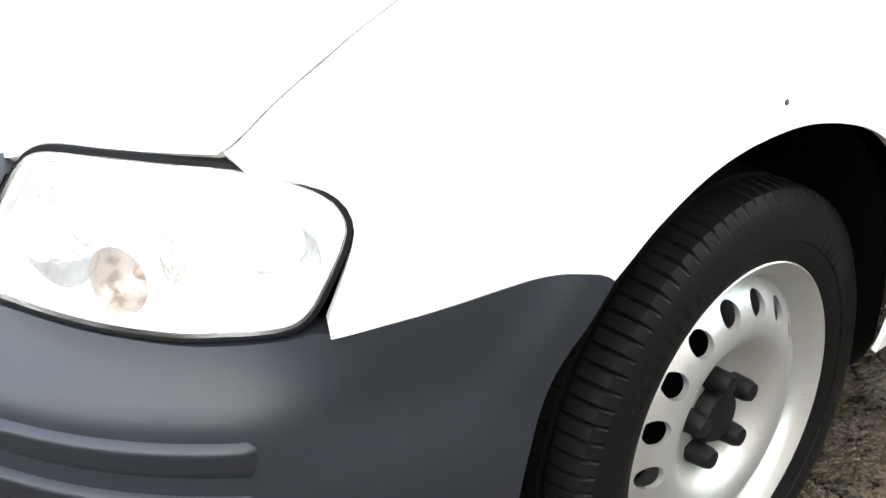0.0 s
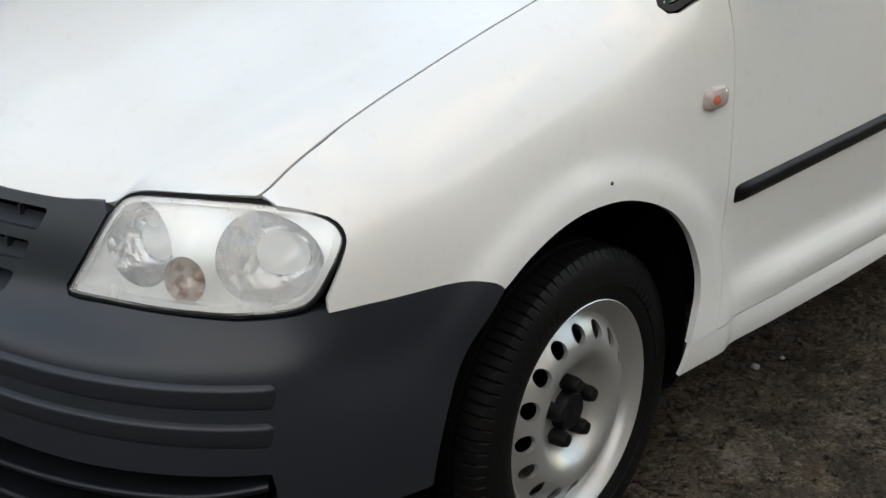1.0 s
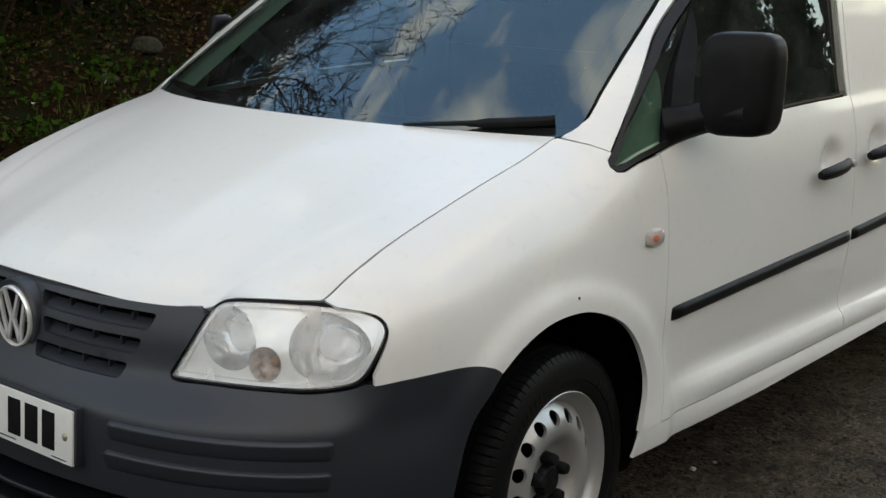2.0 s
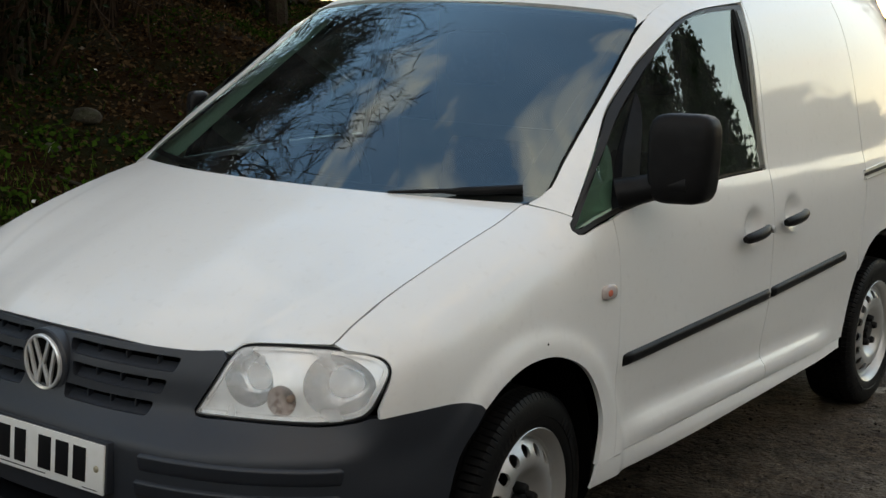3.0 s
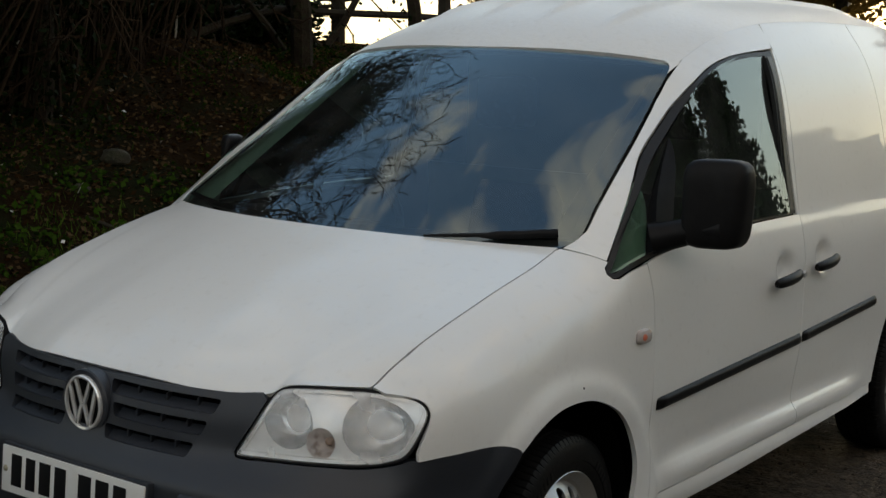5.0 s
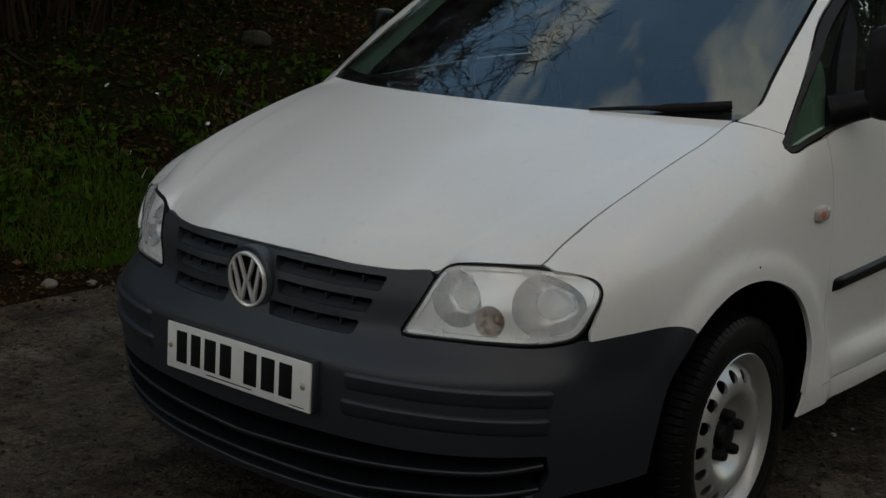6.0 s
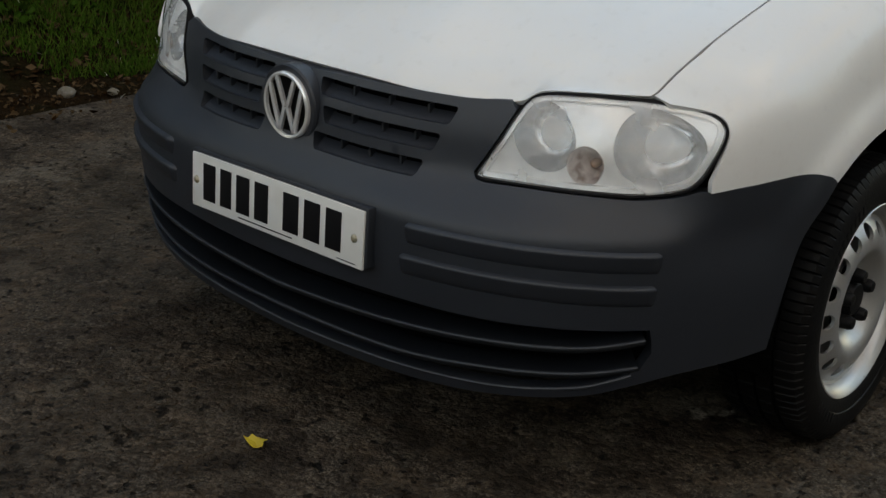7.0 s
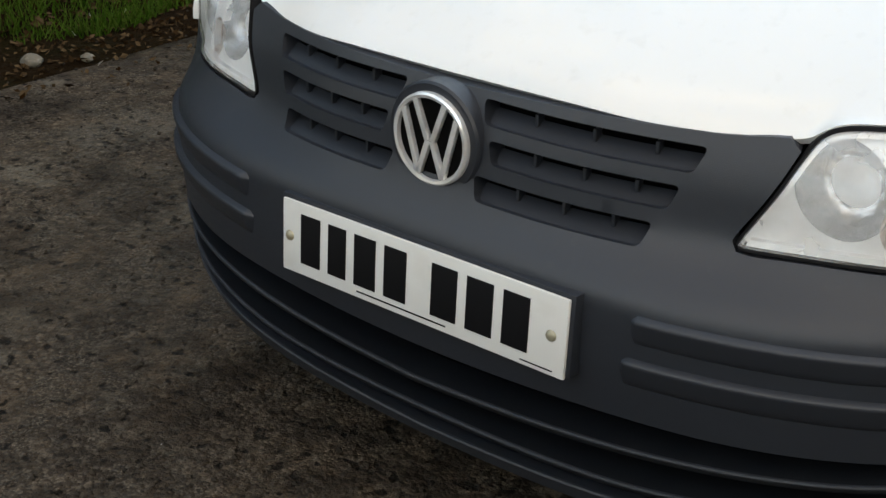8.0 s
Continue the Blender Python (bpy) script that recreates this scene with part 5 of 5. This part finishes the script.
        tr.inputs[0].default_value = (.42, .24, .06, 1)
        t.links.new(b.outputs[0], mx.inputs[1])
        t.links.new(tr.outputs[0], mx.inputs[2])
        t.links.new(mx.outputs[0], t.nodes["Material Output"].inputs[0])
    return m


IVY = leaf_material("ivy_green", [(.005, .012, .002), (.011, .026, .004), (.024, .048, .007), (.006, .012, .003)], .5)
GRASS = leaf_material("grass_green", [(.024, .070, .006), (.050, .125, .012), (.085, .165, .020), (.075, .12, .022)], .7)
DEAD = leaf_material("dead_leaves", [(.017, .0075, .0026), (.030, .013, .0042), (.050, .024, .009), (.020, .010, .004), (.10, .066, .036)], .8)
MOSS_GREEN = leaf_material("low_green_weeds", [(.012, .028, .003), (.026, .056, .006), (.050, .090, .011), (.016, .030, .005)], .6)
WEED = leaf_material("broad_weed_green", [(.020, .050, .006), (.045, .105, .012), (.080, .150, .020), (.030, .060, .010)], .6)
HOLLY = leaf_material("evergreen_leaves", [(.010, .022, .008), (.020, .042, .013), (.034, .060, .020)], .35)
AUTUMN = leaf_material("backlit_foliage", [(.035, .025, .010), (.060, .040, .014), (.040, .040, .014)], .6, .35)


def joined(name, quads, mat, parent=None, label=""):
    """Many small four-cornered leaves or blades as one mesh; quads: array n x 4 x 3."""
    q = np.asarray(quads, float)
    n = len(q)
    me = bpy.data.meshes.new(name)
    me.from_pydata(q.reshape(-1, 3).tolist(), [], np.arange(4 * n).reshape(n, 4).tolist())
    me.materials.append(mat)
    ob = new(name, me)
    if parent:
        ob.parent = parent
    if label:
        ob["label"] = label
    return ob


rng = np.random.default_rng(7)


def leaf_quads(centres, size, flat=.0, long=1.6):
    """Pointed leaves at the centres, turned at random; flat 1: lying."""
    n = len(centres)
    a = rng.normal(size=(n, 3))
    a[:, 2] *= 1 - flat
    a /= np.linalg.norm(a, axis=1)[:, None]
    b = rng.normal(size=(n, 3))
    b[:, 2] *= 1 - flat
    b -= a * np.sum(a * b, 1)[:, None]
    b /= np.linalg.norm(b, axis=1)[:, None] + 1e-9
    up = np.cross(a, b) * .15
    s = (size * rng.uniform(.6, 1.3, n))[:, None]
    c = np.asarray(centres)
    return np.stack([c - a * s * long / 2, c + b * s / 2 + up * s, c + a * s * long / 2, c - b * s / 2 + up * s], 1)


def limbs(start, way, length, radius, depth, out, spread=.6, droop=0.0, minr=.004, kids=3):
    """Grows a branching skeleton: rows of (points, radii)."""
    pts, rad = [Vector(start)], [radius]
    d = Vector(way).normalized()
    n = 5
    for k in range(n):
        d = (d + Vector(rng.normal(size=3) * .13) + Vector((0, 0, -droop * .1))).normalized()
        pts.append(pts[-1] + d * (length / n))
        rad.append(max(minr, radius * (1 - .55 * (k + 1) / n)))
    out.append((pts, rad))
    if depth <= 0:
        return
    for k in range(kids + (1 if depth > 2 else 0)):
        i = int(rng.integers(2, n + 1))
        side_way = Vector(rng.normal(size=3)).normalized()
        w = (d + side_way * spread * rng.uniform(.7, 1.5)).normalized()
        limbs(pts[i], w, length * rng.uniform(.5, .78), rad[i] * rng.uniform(.5, .72), depth - 1, out, spread, droop, minr, kids)


def tubes_mesh(name, rows, mat, parent, n=5, label="", smooth=True):
    verts, faces = [], []
    for pts, rad in rows:
        a, base = None, len(verts)
        for i, p in enumerate(pts):
            d = (pts[min(i + 1, len(pts) - 1)] - pts[max(i - 1, 0)]).normalized()
            a = d.orthogonal() if a is None else a - d * a.dot(d)
            a = (a if a.length > 1e-6 else d.orthogonal()).normalized()
            b = d.cross(a)
            verts += [p + (a * math.cos(2 * math.pi * k / n) + b * math.sin(2 * math.pi * k / n)) * rad[i] for k in range(n)]
        for i in range(len(pts) - 1):
            for k in range(n):
                faces.append((base + i * n + k, base + i * n + (k + 1) % n, base + (i + 1) * n + (k + 1) % n, base + (i + 1) * n + k))
    return finish(name, verts, faces, mat, parent, label, smooth=smooth)


def bare_tree(x, y, height, radius, lean, label, depth=4, ivy=0, spread=.6, group="", twig=.0045):
    root = new("bare_tree")
    root.location = (x, y, bank(x, y) - .15)
    tagged(root, label, "tree", group)
    rows = []
    limbs((0, 0, 0), lean, height * .5, radius, depth, rows, spread, minr=twig)
    big = [r for r in rows if r[1][0] > .022]
    small = [r for r in rows if r[1][0] <= .022]
    tubes_mesh("trunk", big, BARK, root, 8)
    tagged(tubes_mesh("twig_spray", small, TWIG, root, 4), kind="stuff")
    if ivy:
        at = []
        base = [r for r in big if r[1][0] > .04]
        for _ in range(ivy):
            pts, rad = base[int(rng.integers(len(base)))]
            i = int(rng.integers(len(pts) - 1))
            p = pts[i].lerp(pts[i + 1], rng.uniform())
            at.append(np.array(p) + rng.normal(size=3) * (rad[i] + .10))
        joined("ivy", leaf_quads(np.array(at), np.full(len(at), .042)), IVY, root, "glossy dark ivy leaves")
    return root


bare_tree(-4.9, 2.7, 5.6, .12, (.16, -.05, 1), "bare overhanging tree with dark ivied trunk on the bank", 5, 6500, .70)
bare_tree(-5.2, 1.2, 5.3, .12, (.12, .05, 1), "tall bare tree with ivy and many twigs on the bank", 6, 7000, .75)
ivied = bare_tree(-5.8, 3.2, 6.0, .15, (.03, .0, 1), "tree smothered in dark green ivy on the bank", 4, 3000, .7)
# the ivy crown: leaf clumps with an uneven outline
at = []
for _ in range(300):
    d = Vector(rng.normal(size=3)).normalized() * rng.uniform(.15, 1) ** .45
    c = np.array((.20 + d.x * 1.15, -.45 + d.y * 1.25, 3.20 + d.z * 1.75))
    at.append(c + rng.normal(size=(90, 3)) * rng.uniform(.07, .20))
at = np.vstack(at)
joined("ivy_crown", leaf_quads(at, np.full(len(at), .050)), MOSS_GREEN, ivied, "dense dark green ivy crown")
bare_tree(-5.8, 6.24, 6.0, .105, (.0, .02, 1), "leafless tree with a straight dark trunk before the fence", 4, 300, .7)
bare_tree(-6.0, 8.15, 5.5, .08, (-.1, .25, 1), "leafless tree beside the timber fence", 4, 200, .8)


def coppice(x, y, stems, height, label):
    """A clump of thin upright stems."""
    rows = []
    for _ in range(stems):
        o = rng.normal(size=2) * .30
        w = Vector((o[0] * .35 + rng.normal() * .10, o[1] * .35 + rng.normal() * .10, 1))
        limbs((x + o[0], y + o[1], bank(x, y) - .1), w, height * rng.uniform(.5, 1), rng.uniform(.006, .016), 1, rows, .5, minr=.0025, kids=3)
    return tagged(tubes_mesh("thicket", rows, TWIG, None, 4), label, "shrub", kind="stuff")


for x, y, n, h in ((-4.6, 1.3, 110, 2.4), (-5.2, 2.4, 120, 2.6), (-5.5, .6, 100, 2.6), (-5.8, 3.4, 110, 2.4), (-5.0, -.6, 60, 2.4), (-5.9, 1.6, 120, 2.8), (-6.0, 4.3, 40, 1.9), (-6.4, 2.6, 120, 2.6), (-5.6, -1.6, 50, 2.4), (-6.6, 5.0, 16, 1.4)):
    coppice(x, y, n, h, "dense clump of thin brown stems on the bank")

# post and rail fence along the top of the bank
FX = -6.45
fence = new("fence")
fence.location = (FX, 6, bank(FX, 6))
tagged(fence, "weathered dark timber post and rail fence", "fence")
for k in range(9):
    y = .46 + 1.75 * k
    z = bank(FX, y) - bank(FX, 6)
    bm = bmesh.new()
    block(bm, (-.055, y - 6 - .05, z - .3), (.055, y - 6 + .05, z + 1.12), .012)
    part("post", bm, TIMBER, fence)
    if k < 8:
        z2 = bank(FX, y + 1.75) - bank(FX, 6)
        for h in (.31, .57, .86):
            bm = bmesh.new()
            tube(bm, [Vector((.075, y - 6 - .08, z + h)), Vector((.078, y - 6 + .9, (z + z2) / 2 + h + .01)), Vector((.075, y - 6 + 1.83, z2 + h))], [.036, .038, .036], 6)
            part("rail", bm, TIMBER, fence)

# dead boughs that lean across the fence
for x, y, way, length in ((-6.15, 5.2, (-.05, .9, .30), 2.2), (-6.2, 6.9, (-.05, -.85, .42), 1.9), (-6.1, 6.3, (.0, -.8, .75), 1.6), (-6.2, 7.0, (.0, .85, .55), 1.7)):
    rows = []
    limbs((x, y, bank(x, y) + .02), way, length, .042, 2, rows, .55, minr=.006, kids=2)
    bough = tagged(tubes_mesh("dead_bough", rows[:1], BARK, None, 6), "dark dead bough leaning across the fence", "branch", "dead boughs")
    for row in rows[1:]:
        tubes_mesh("side_branch", [row], BARK, bough, 6)

# leaf litter, ivy and grass on the bank
def scatter(n, x0, x1, y0, y1):
    p = np.c_[rng.uniform(x0, x1, n), rng.uniform(y0, y1, n)]
    return p


p = np.vstack([scatter(30000, -6.6, -2.75, -2.5, 8.5), scatter(9000, -6.6, -2.75, -7, -2.5)])
c = np.array([(x, y, bank(x, y) + .012) for x, y in p])
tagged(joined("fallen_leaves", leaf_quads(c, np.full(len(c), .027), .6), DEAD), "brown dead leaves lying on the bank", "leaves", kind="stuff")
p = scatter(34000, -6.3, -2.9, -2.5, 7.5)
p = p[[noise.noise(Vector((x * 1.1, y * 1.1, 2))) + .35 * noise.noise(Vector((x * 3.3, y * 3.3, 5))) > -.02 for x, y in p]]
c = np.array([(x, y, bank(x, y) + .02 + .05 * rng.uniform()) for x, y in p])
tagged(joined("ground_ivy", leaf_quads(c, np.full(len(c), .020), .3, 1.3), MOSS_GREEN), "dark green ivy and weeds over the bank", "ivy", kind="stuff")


# broad-leaved weeds in clumps at the foot of the bank
c = []
for _ in range(150):
    x, y = -3.0 - abs(rng.normal()) * .55, rng.uniform(-.4, 4.2)
    n = int(rng.integers(8, 26))
    o = np.c_[rng.normal(size=(n, 2)) * .07, rng.uniform(.02, .11, n)]
    c.append(o + np.array((x, y, bank(x, y))))
c = np.vstack(c)
tagged(joined("verge_weeds", leaf_quads(c, np.full(len(c), .034), .35, 1.4), WEED), "broad green weeds at the foot of the bank", "weeds", kind="stuff")


def blades(p, h, w, lean=.5):
    n = len(p)
    base = np.array([(x, y, (bank(x, y) if x < -2.8 else fall(x)) - .005) for x, y in p])
    t = rng.uniform(0, 2 * math.pi, n)
    across = np.c_[np.cos(t), np.sin(t), np.zeros(n)] * w
    hh = (h * rng.uniform(.4, 1.25, n))[:, None]
    top = base + np.c_[np.clip(rng.normal(size=(n, 2)), -1.3, 1.3) * lean, np.ones(n)] * hh
    return np.stack([base - across, base + across, top + across * .25, top - across * .25], 1)


p = np.vstack([np.c_[-2.66 - np.abs(rng.normal(size=26000)) * .45, rng.uniform(-1.6, 2.6, 26000)], scatter(300, -4.6, -2.85, -2.5, 6), np.c_[-2.66 - np.abs(rng.normal(size=11000)) * .45, rng.uniform(-7, -1.6, 11000)], np.c_[-2.66 - np.abs(rng.normal(size=9000)) * .40, rng.uniform(2.6, 9, 9000)]])
p = p[[x < -2.72 + .12 * noise.noise(Vector((0, y * 2.2, 0))) and noise.noise(Vector((x * 1.6, y * 1.6, 8))) > -.28 for x, y in p]]
tagged(joined("verge_grass", blades(p, .065, .003), GRASS), "short damp green grass along the verge", "grass", kind="stuff")
p = np.c_[-2.62 + rng.normal(size=4200) * .16, rng.uniform(-3, 5, 4200)]
c = np.array([(x, y, max(bank(x, y), fall(x)) + .008) for x, y in p])
tagged(joined("kerbside_leaves", leaf_quads(c, np.full(len(c), .017), .6), DEAD), "dead leaves gathered along the track's edge", "leaves", kind="stuff")


def stone(x, y, size, mat, label, name="stone", group=""):
    bm = bmesh.new()
    bmesh.ops.create_icosphere(bm, subdivisions=3, radius=size)
    o = Vector((x * 7.1, y * 5.3, size * 40))
    for v in bm.verts:
        k = 1 + .35 * noise.noise(v.co / size * 1.1 + o) + .10 * noise.noise(v.co / size * 3 + o)
        v.co = Vector((v.co.x * k, v.co.y * k * .85, v.co.z * k * .62))
    ob = part(name, bm, mat, None)
    ob.location = (x, y, (bank(x, y) if x < -2.84 else fall(x)) + size * .30)
    tagged(ob, label, "stone", group)
    return ob


stone(-2.57, .26, .038, STONE, "tan stone at the edge of the tarmac", group="edge stones")
stone(-2.48, .41, .024, STONE, "small tan stone at the edge of the tarmac", group="edge stones")
stone(-2.95, 1.04, .026, PEBBLE, "pale stone in the verge grass")
stone(-4.3, 2.88, .095, MOSSY, "mossy boulder half sunk in the bank", "boulder")
stone(-4.0, 2.37, .055, MOSSY, "mossy boulder half sunk in the bank", "boulder")
stone(.68, .96, .011, PEBBLE, "small pale pebble on the tarmac beside the van", "pebble")
stone(.70, 1.05, .006, PEBBLE, "tiny pale pebble on the tarmac", "pebble")

# loose grit on the track
n = 9000
p = np.c_[rng.uniform(-2.7, 2.6, n), rng.uniform(-2.2, 6.5, n)]
verts, faces = [], []
for x, y in p:
    r = .0016 + .0075 * rng.uniform() ** 3
    b = len(verts)
    z = fall(x) + .004
    h = rng.uniform(.5, 1.0)
    verts += [Vector((x + r * a * rng.uniform(.7, 1.2), y + r * c * rng.uniform(.7, 1.2), z + r * d * h)) for a, c, d in ((1, 0, 0), (0, 1, 0), (-1, 0, 0), (0, -1, 0), (0, 0, 1), (0, 0, -1))]
    faces += [(b, b + 1, b + 4), (b + 1, b + 2, b + 4), (b + 2, b + 3, b + 4), (b + 3, b, b + 4), (b + 1, b, b + 5), (b + 2, b + 1, b + 5), (b + 3, b + 2, b + 5), (b, b + 3, b + 5)]
GRIT = leaf_material("loose_grit", [(.05, .042, .034), (.10, .088, .070), (.16, .145, .12), (.03, .026, .022)], .8)
tagged(finish("loose_grit", verts, faces, GRIT, smooth=False), "loose grit scattered over the track", "gravel", kind="stuff")

# yellow leaf and fallen sticks
bm = bmesh.new()
out = [(.002, -.018), (.010, -.015), (.022, -.016), (.019, -.005), (.024, .004), (.015, .006), (.009, .013), (-.002, .010), (-.014, .014), (-.019, .004), (-.026, -.003), (-.013, -.009)]
vs = [bm.verts.new((a, b, .006 + 14 * a * a + .005 * math.sin(150 * b + 90 * a))) for a, b in out]
mid = bm.verts.new((0, 0, .004))
for a, b in zip(vs, vs[1:] + vs[:1]):
    bm.faces.new((a, b, mid))
r = bmesh.ops.extrude_face_region(bm, geom=bm.faces[:])
bmesh.ops.translate(bm, verts=[v for v in r["geom"] if isinstance(v, bmesh.types.BMVert)], vec=(0, 0, .0012))
leaf = part("fallen_leaf", bm, YELLOW, None)
leaf.location, leaf.rotation_euler = (.045, -.905, fall(.045) + .002), (0, .15, .5)
tagged(leaf, "curled yellow leaf lying on dark tarmac", "leaf")
for x, y, L, t, z in ((-6.05, 4.90, .22, 2.0, .05), (-6.02, 4.95, .16, 2.3, .05), (-3.6, 2.4, .5, .8, .03), (-3.8, 3.7, .5, 1.9, .03), (-4.3, 1.1, .5, .3, .03)):
    bm = bmesh.new()
    d = Vector((math.cos(t), math.sin(t), 0))
    pts = [Vector((x, y, 0)) + d * L * (k / 4 - .5) for k in range(5)]
    pts = [Vector((q.x, q.y, bank(q.x, q.y) + z + (.15 * (k / 4) if L < .3 else 0))) for k, q in enumerate(pts)]
    tube(bm, pts, [.009, .011, .010, .008, .004], 6)
    st = part("fallen_stick", bm, TIMBER if L > .3 else STONE, None)
    tagged(st, "dead stick lying on the leafy bank", "stick", "fallen sticks")



# ---- across the track and beyond: evergreen, hedge, far trees, shed ----
def evergreen(x, y, height, width, label, leaves=9000, size=.085, mat=None, name="evergreen_tree", conic=1.0, group="", per=45):
    root = new(name)
    root.location = (x, y, fall(x) if x > -2.8 else bank(x, y))
    tagged(root, label, "tree", group)
    rows = []
    rows.append(([Vector((rng.normal() * .03 * k, rng.normal() * .03 * k, height * .18 * k)) for k in range(6)], [(width * .07 + .03) * (1 - .15 * k) for k in range(6)]))
    for _ in range(26):
        h = rng.uniform(.15, .95) * height
        w = width * (1 - conic * h / height * .9)
        t = rng.uniform(0, 2 * math.pi)
        rows.append(([Vector((0, 0, h)), Vector((math.cos(t) * w * .4, math.sin(t) * w * .4, h + .10 * w)), Vector((math.cos(t) * w * .75, math.sin(t) * w * .75, h + .15 * w))], [.03, .02, .006]))
    tubes_mesh("trunk", rows, BARK, root, 6)
    clumps = []
    for _ in range(int(leaves / per)):
        h = rng.uniform(.06, 1.0) ** .85 * height
        w = width * max(.06, 1 - conic * (h / height) ** 1.3) * (1 + .25 * math.sin(h * 5.1 + 3 * rng.uniform()))
        t, r = rng.uniform(0, 2 * math.pi), w * math.sqrt(rng.uniform(.15, 1))
        clumps.append((math.cos(t) * r, math.sin(t) * r, h, .10 + .10 * width * rng.uniform(.4, 1)))
    c = np.vstack([np.array(q[:3]) + rng.normal(size=(per, 3)) * q[3] for q in clumps])
    joined("crown", leaf_quads(c, np.full(len(c), size)), mat or HOLLY, root)
    return root


evergreen(16.0, 31.6, 9.8, 2.5, "dark glossy evergreen tree across the track", 16000, .17)
evergreen(19.2, 30.6, 10.6, 3.4, "broad dark evergreen tree across the track", 20000, .19, conic=.6)
evergreen(23.5, 28.5, 11.0, 4.0, "broad dark evergreen tree across the track", 20000, .20, conic=.5)


def hedge(name, pts, height, depth, label, n, mat, size=.10):
    """A hedge along a line: leaves over a rough body with an uneven top."""
    c = []
    for _ in range(n):
        k = int(rng.integers(len(pts) - 1))
        t = rng.uniform()
        x, y = (pts[k][i] + (pts[k + 1][i] - pts[k][i]) * t for i in (0, 1))
        top = height * (1 + .30 * noise.noise(Vector((x * .55, y * .55, 1))) + .12 * noise.noise(Vector((x * 2, y * 2, 1))))
        h = top * rng.uniform(0, 1) ** .6
        c.append((x + rng.normal() * depth * .35, y + rng.normal() * depth * .35, (bank(x, y) if x > -7 else fall(x)) + h))
    ob = joined(name, leaf_quads(np.array(c), np.full(n, size)), mat)
    tagged(ob, label, "hedge", kind="stuff")
    return ob


hedge("roadside_hedge", [(6.2, 9), (7.0, 13), (7.6, 22), (9.5, 34)], 2.7, .9, "clipped dark hedge along the other side of the track", 34000, HOLLY, .11)
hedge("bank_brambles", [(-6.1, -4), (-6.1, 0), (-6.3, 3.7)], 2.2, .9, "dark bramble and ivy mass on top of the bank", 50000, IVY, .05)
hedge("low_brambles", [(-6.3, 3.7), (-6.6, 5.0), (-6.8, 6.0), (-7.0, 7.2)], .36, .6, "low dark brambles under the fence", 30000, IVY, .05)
# unseen hedge added round the open side to cut low sky light
hedge("light_blocking_hedge", [(7.6, 6), (7.6, -4), (5, -11), (-3, -13), (-10, -11)], 3.4, 1.0, "unseen tall dark hedge added to block low sky light", 46000, HOLLY, .13)
hedge("far_hedge", [(-70, -60), (0, -75), (70, -55), (85, 20), (60, 90)], 7.0, 5, "distant wooded skyline", 14000, AUTUMN, 1.0)
hedge("field_hedge", [(-90, 60), (-60, 90), (-20, 105), (30, 100)], 2.4, 5, "distant wooded skyline beyond the field", 9000, AUTUMN, .9)
# backlit trees at the end of the track
# those with x above -5 are unseen, added to block the sun
for x, y, h, w in ((-9.6, 21, 8.5, 1.6), (-8.6, 24, 9.5, 1.5), (-7.2, 23, 8.0, 1.5), (-11.4, 23, 9, 1.8), (-13.2, 22, 8.5, 1.8), (-9.9, 27, 10, 2.0), (-15.5, 24, 9, 2.0), (-6.6, 30, 10, 1.8), (-4.4, 31, 10, 2.4), (-2.6, 33, 11, 2.6), (-.6, 32, 11, 2.6), (1.4, 33, 11, 2.6), (3.4, 32, 11, 2.6)):
    evergreen(x, y, h, w, "tall dark backlit tree at the end of the track, unseen ones blocking the sun", 15000 if x < -5 else 6000, .10, AUTUMN, "backlit_tree", .55 if x < -5 else .25, "trees at the end of the track", 150)

# shed with a brown roof
ROOF_TILE = material("brown_roof", (.055, .030, .016), .85, scales=[(4, (.075, .044, .024), .6, .45, .7), (25, (.04, .03, .02), .5, .5, .7)], bump=[(14, .03)])
SHED_WHITE = material("pale_boards", (.20, .18, .14), .8, scales=[(3, (.13, .115, .09), .6, .45, .7)])
SHED_DARK = material("dark_boards", (.045, .035, .026), .9, scales=[(3, (.07, .055, .04), .6, .45, .7)])
shed = new("shed")
shed.location = (-2.6, 24, fall(-2.6))
tagged(shed, "low shed with steep brown roof and pale fascia", "shed")
bm = bmesh.new()
block(bm, (-3.0, 0, 0), (3.2, 5, 2.0), .03)
part("wall", bm, SHED_DARK, shed)
bm = bmesh.new()
block(bm, (-3.3, -.30, 1.52), (3.5, -.22, 1.86), .01)
part("fascia", bm, SHED_WHITE, shed, "pale weathered fascia board")
bm = bmesh.new()
a = [Vector(q) for q in ((-3.35, -.35, 1.88), (3.55, -.35, 1.88), (2.2, 2.5, 6.6), (-2.2, 2.5, 6.6), (-3.35, 5.3, 1.88), (3.55, 5.3, 1.88))]
vs = [bm.verts.new(q) for q in a]
for q in ((0, 1, 2, 3), (3, 2, 5, 4), (0, 3, 4), (1, 5, 2), (0, 4, 5, 1)):
    bm.faces.new([vs[k] for k in q])
part("roof", bm, ROOF_TILE, shed, "steep brown hipped roof")
for k in range(7):
    bm = bmesh.new()
    block(bm, (-2.9 + k * .98, -.06, 0), (-2.78 + k * .98, .02, 1.9), .01)
    part("wall_post", bm, SHED_WHITE if k % 3 == 0 else SHED_DARK, shed)
bm = bmesh.new()
block(bm, (-2.4, -.05, .35), (-.6, .03, 1.25), .02)
part("shed_door", bm, SHED_WHITE, shed)
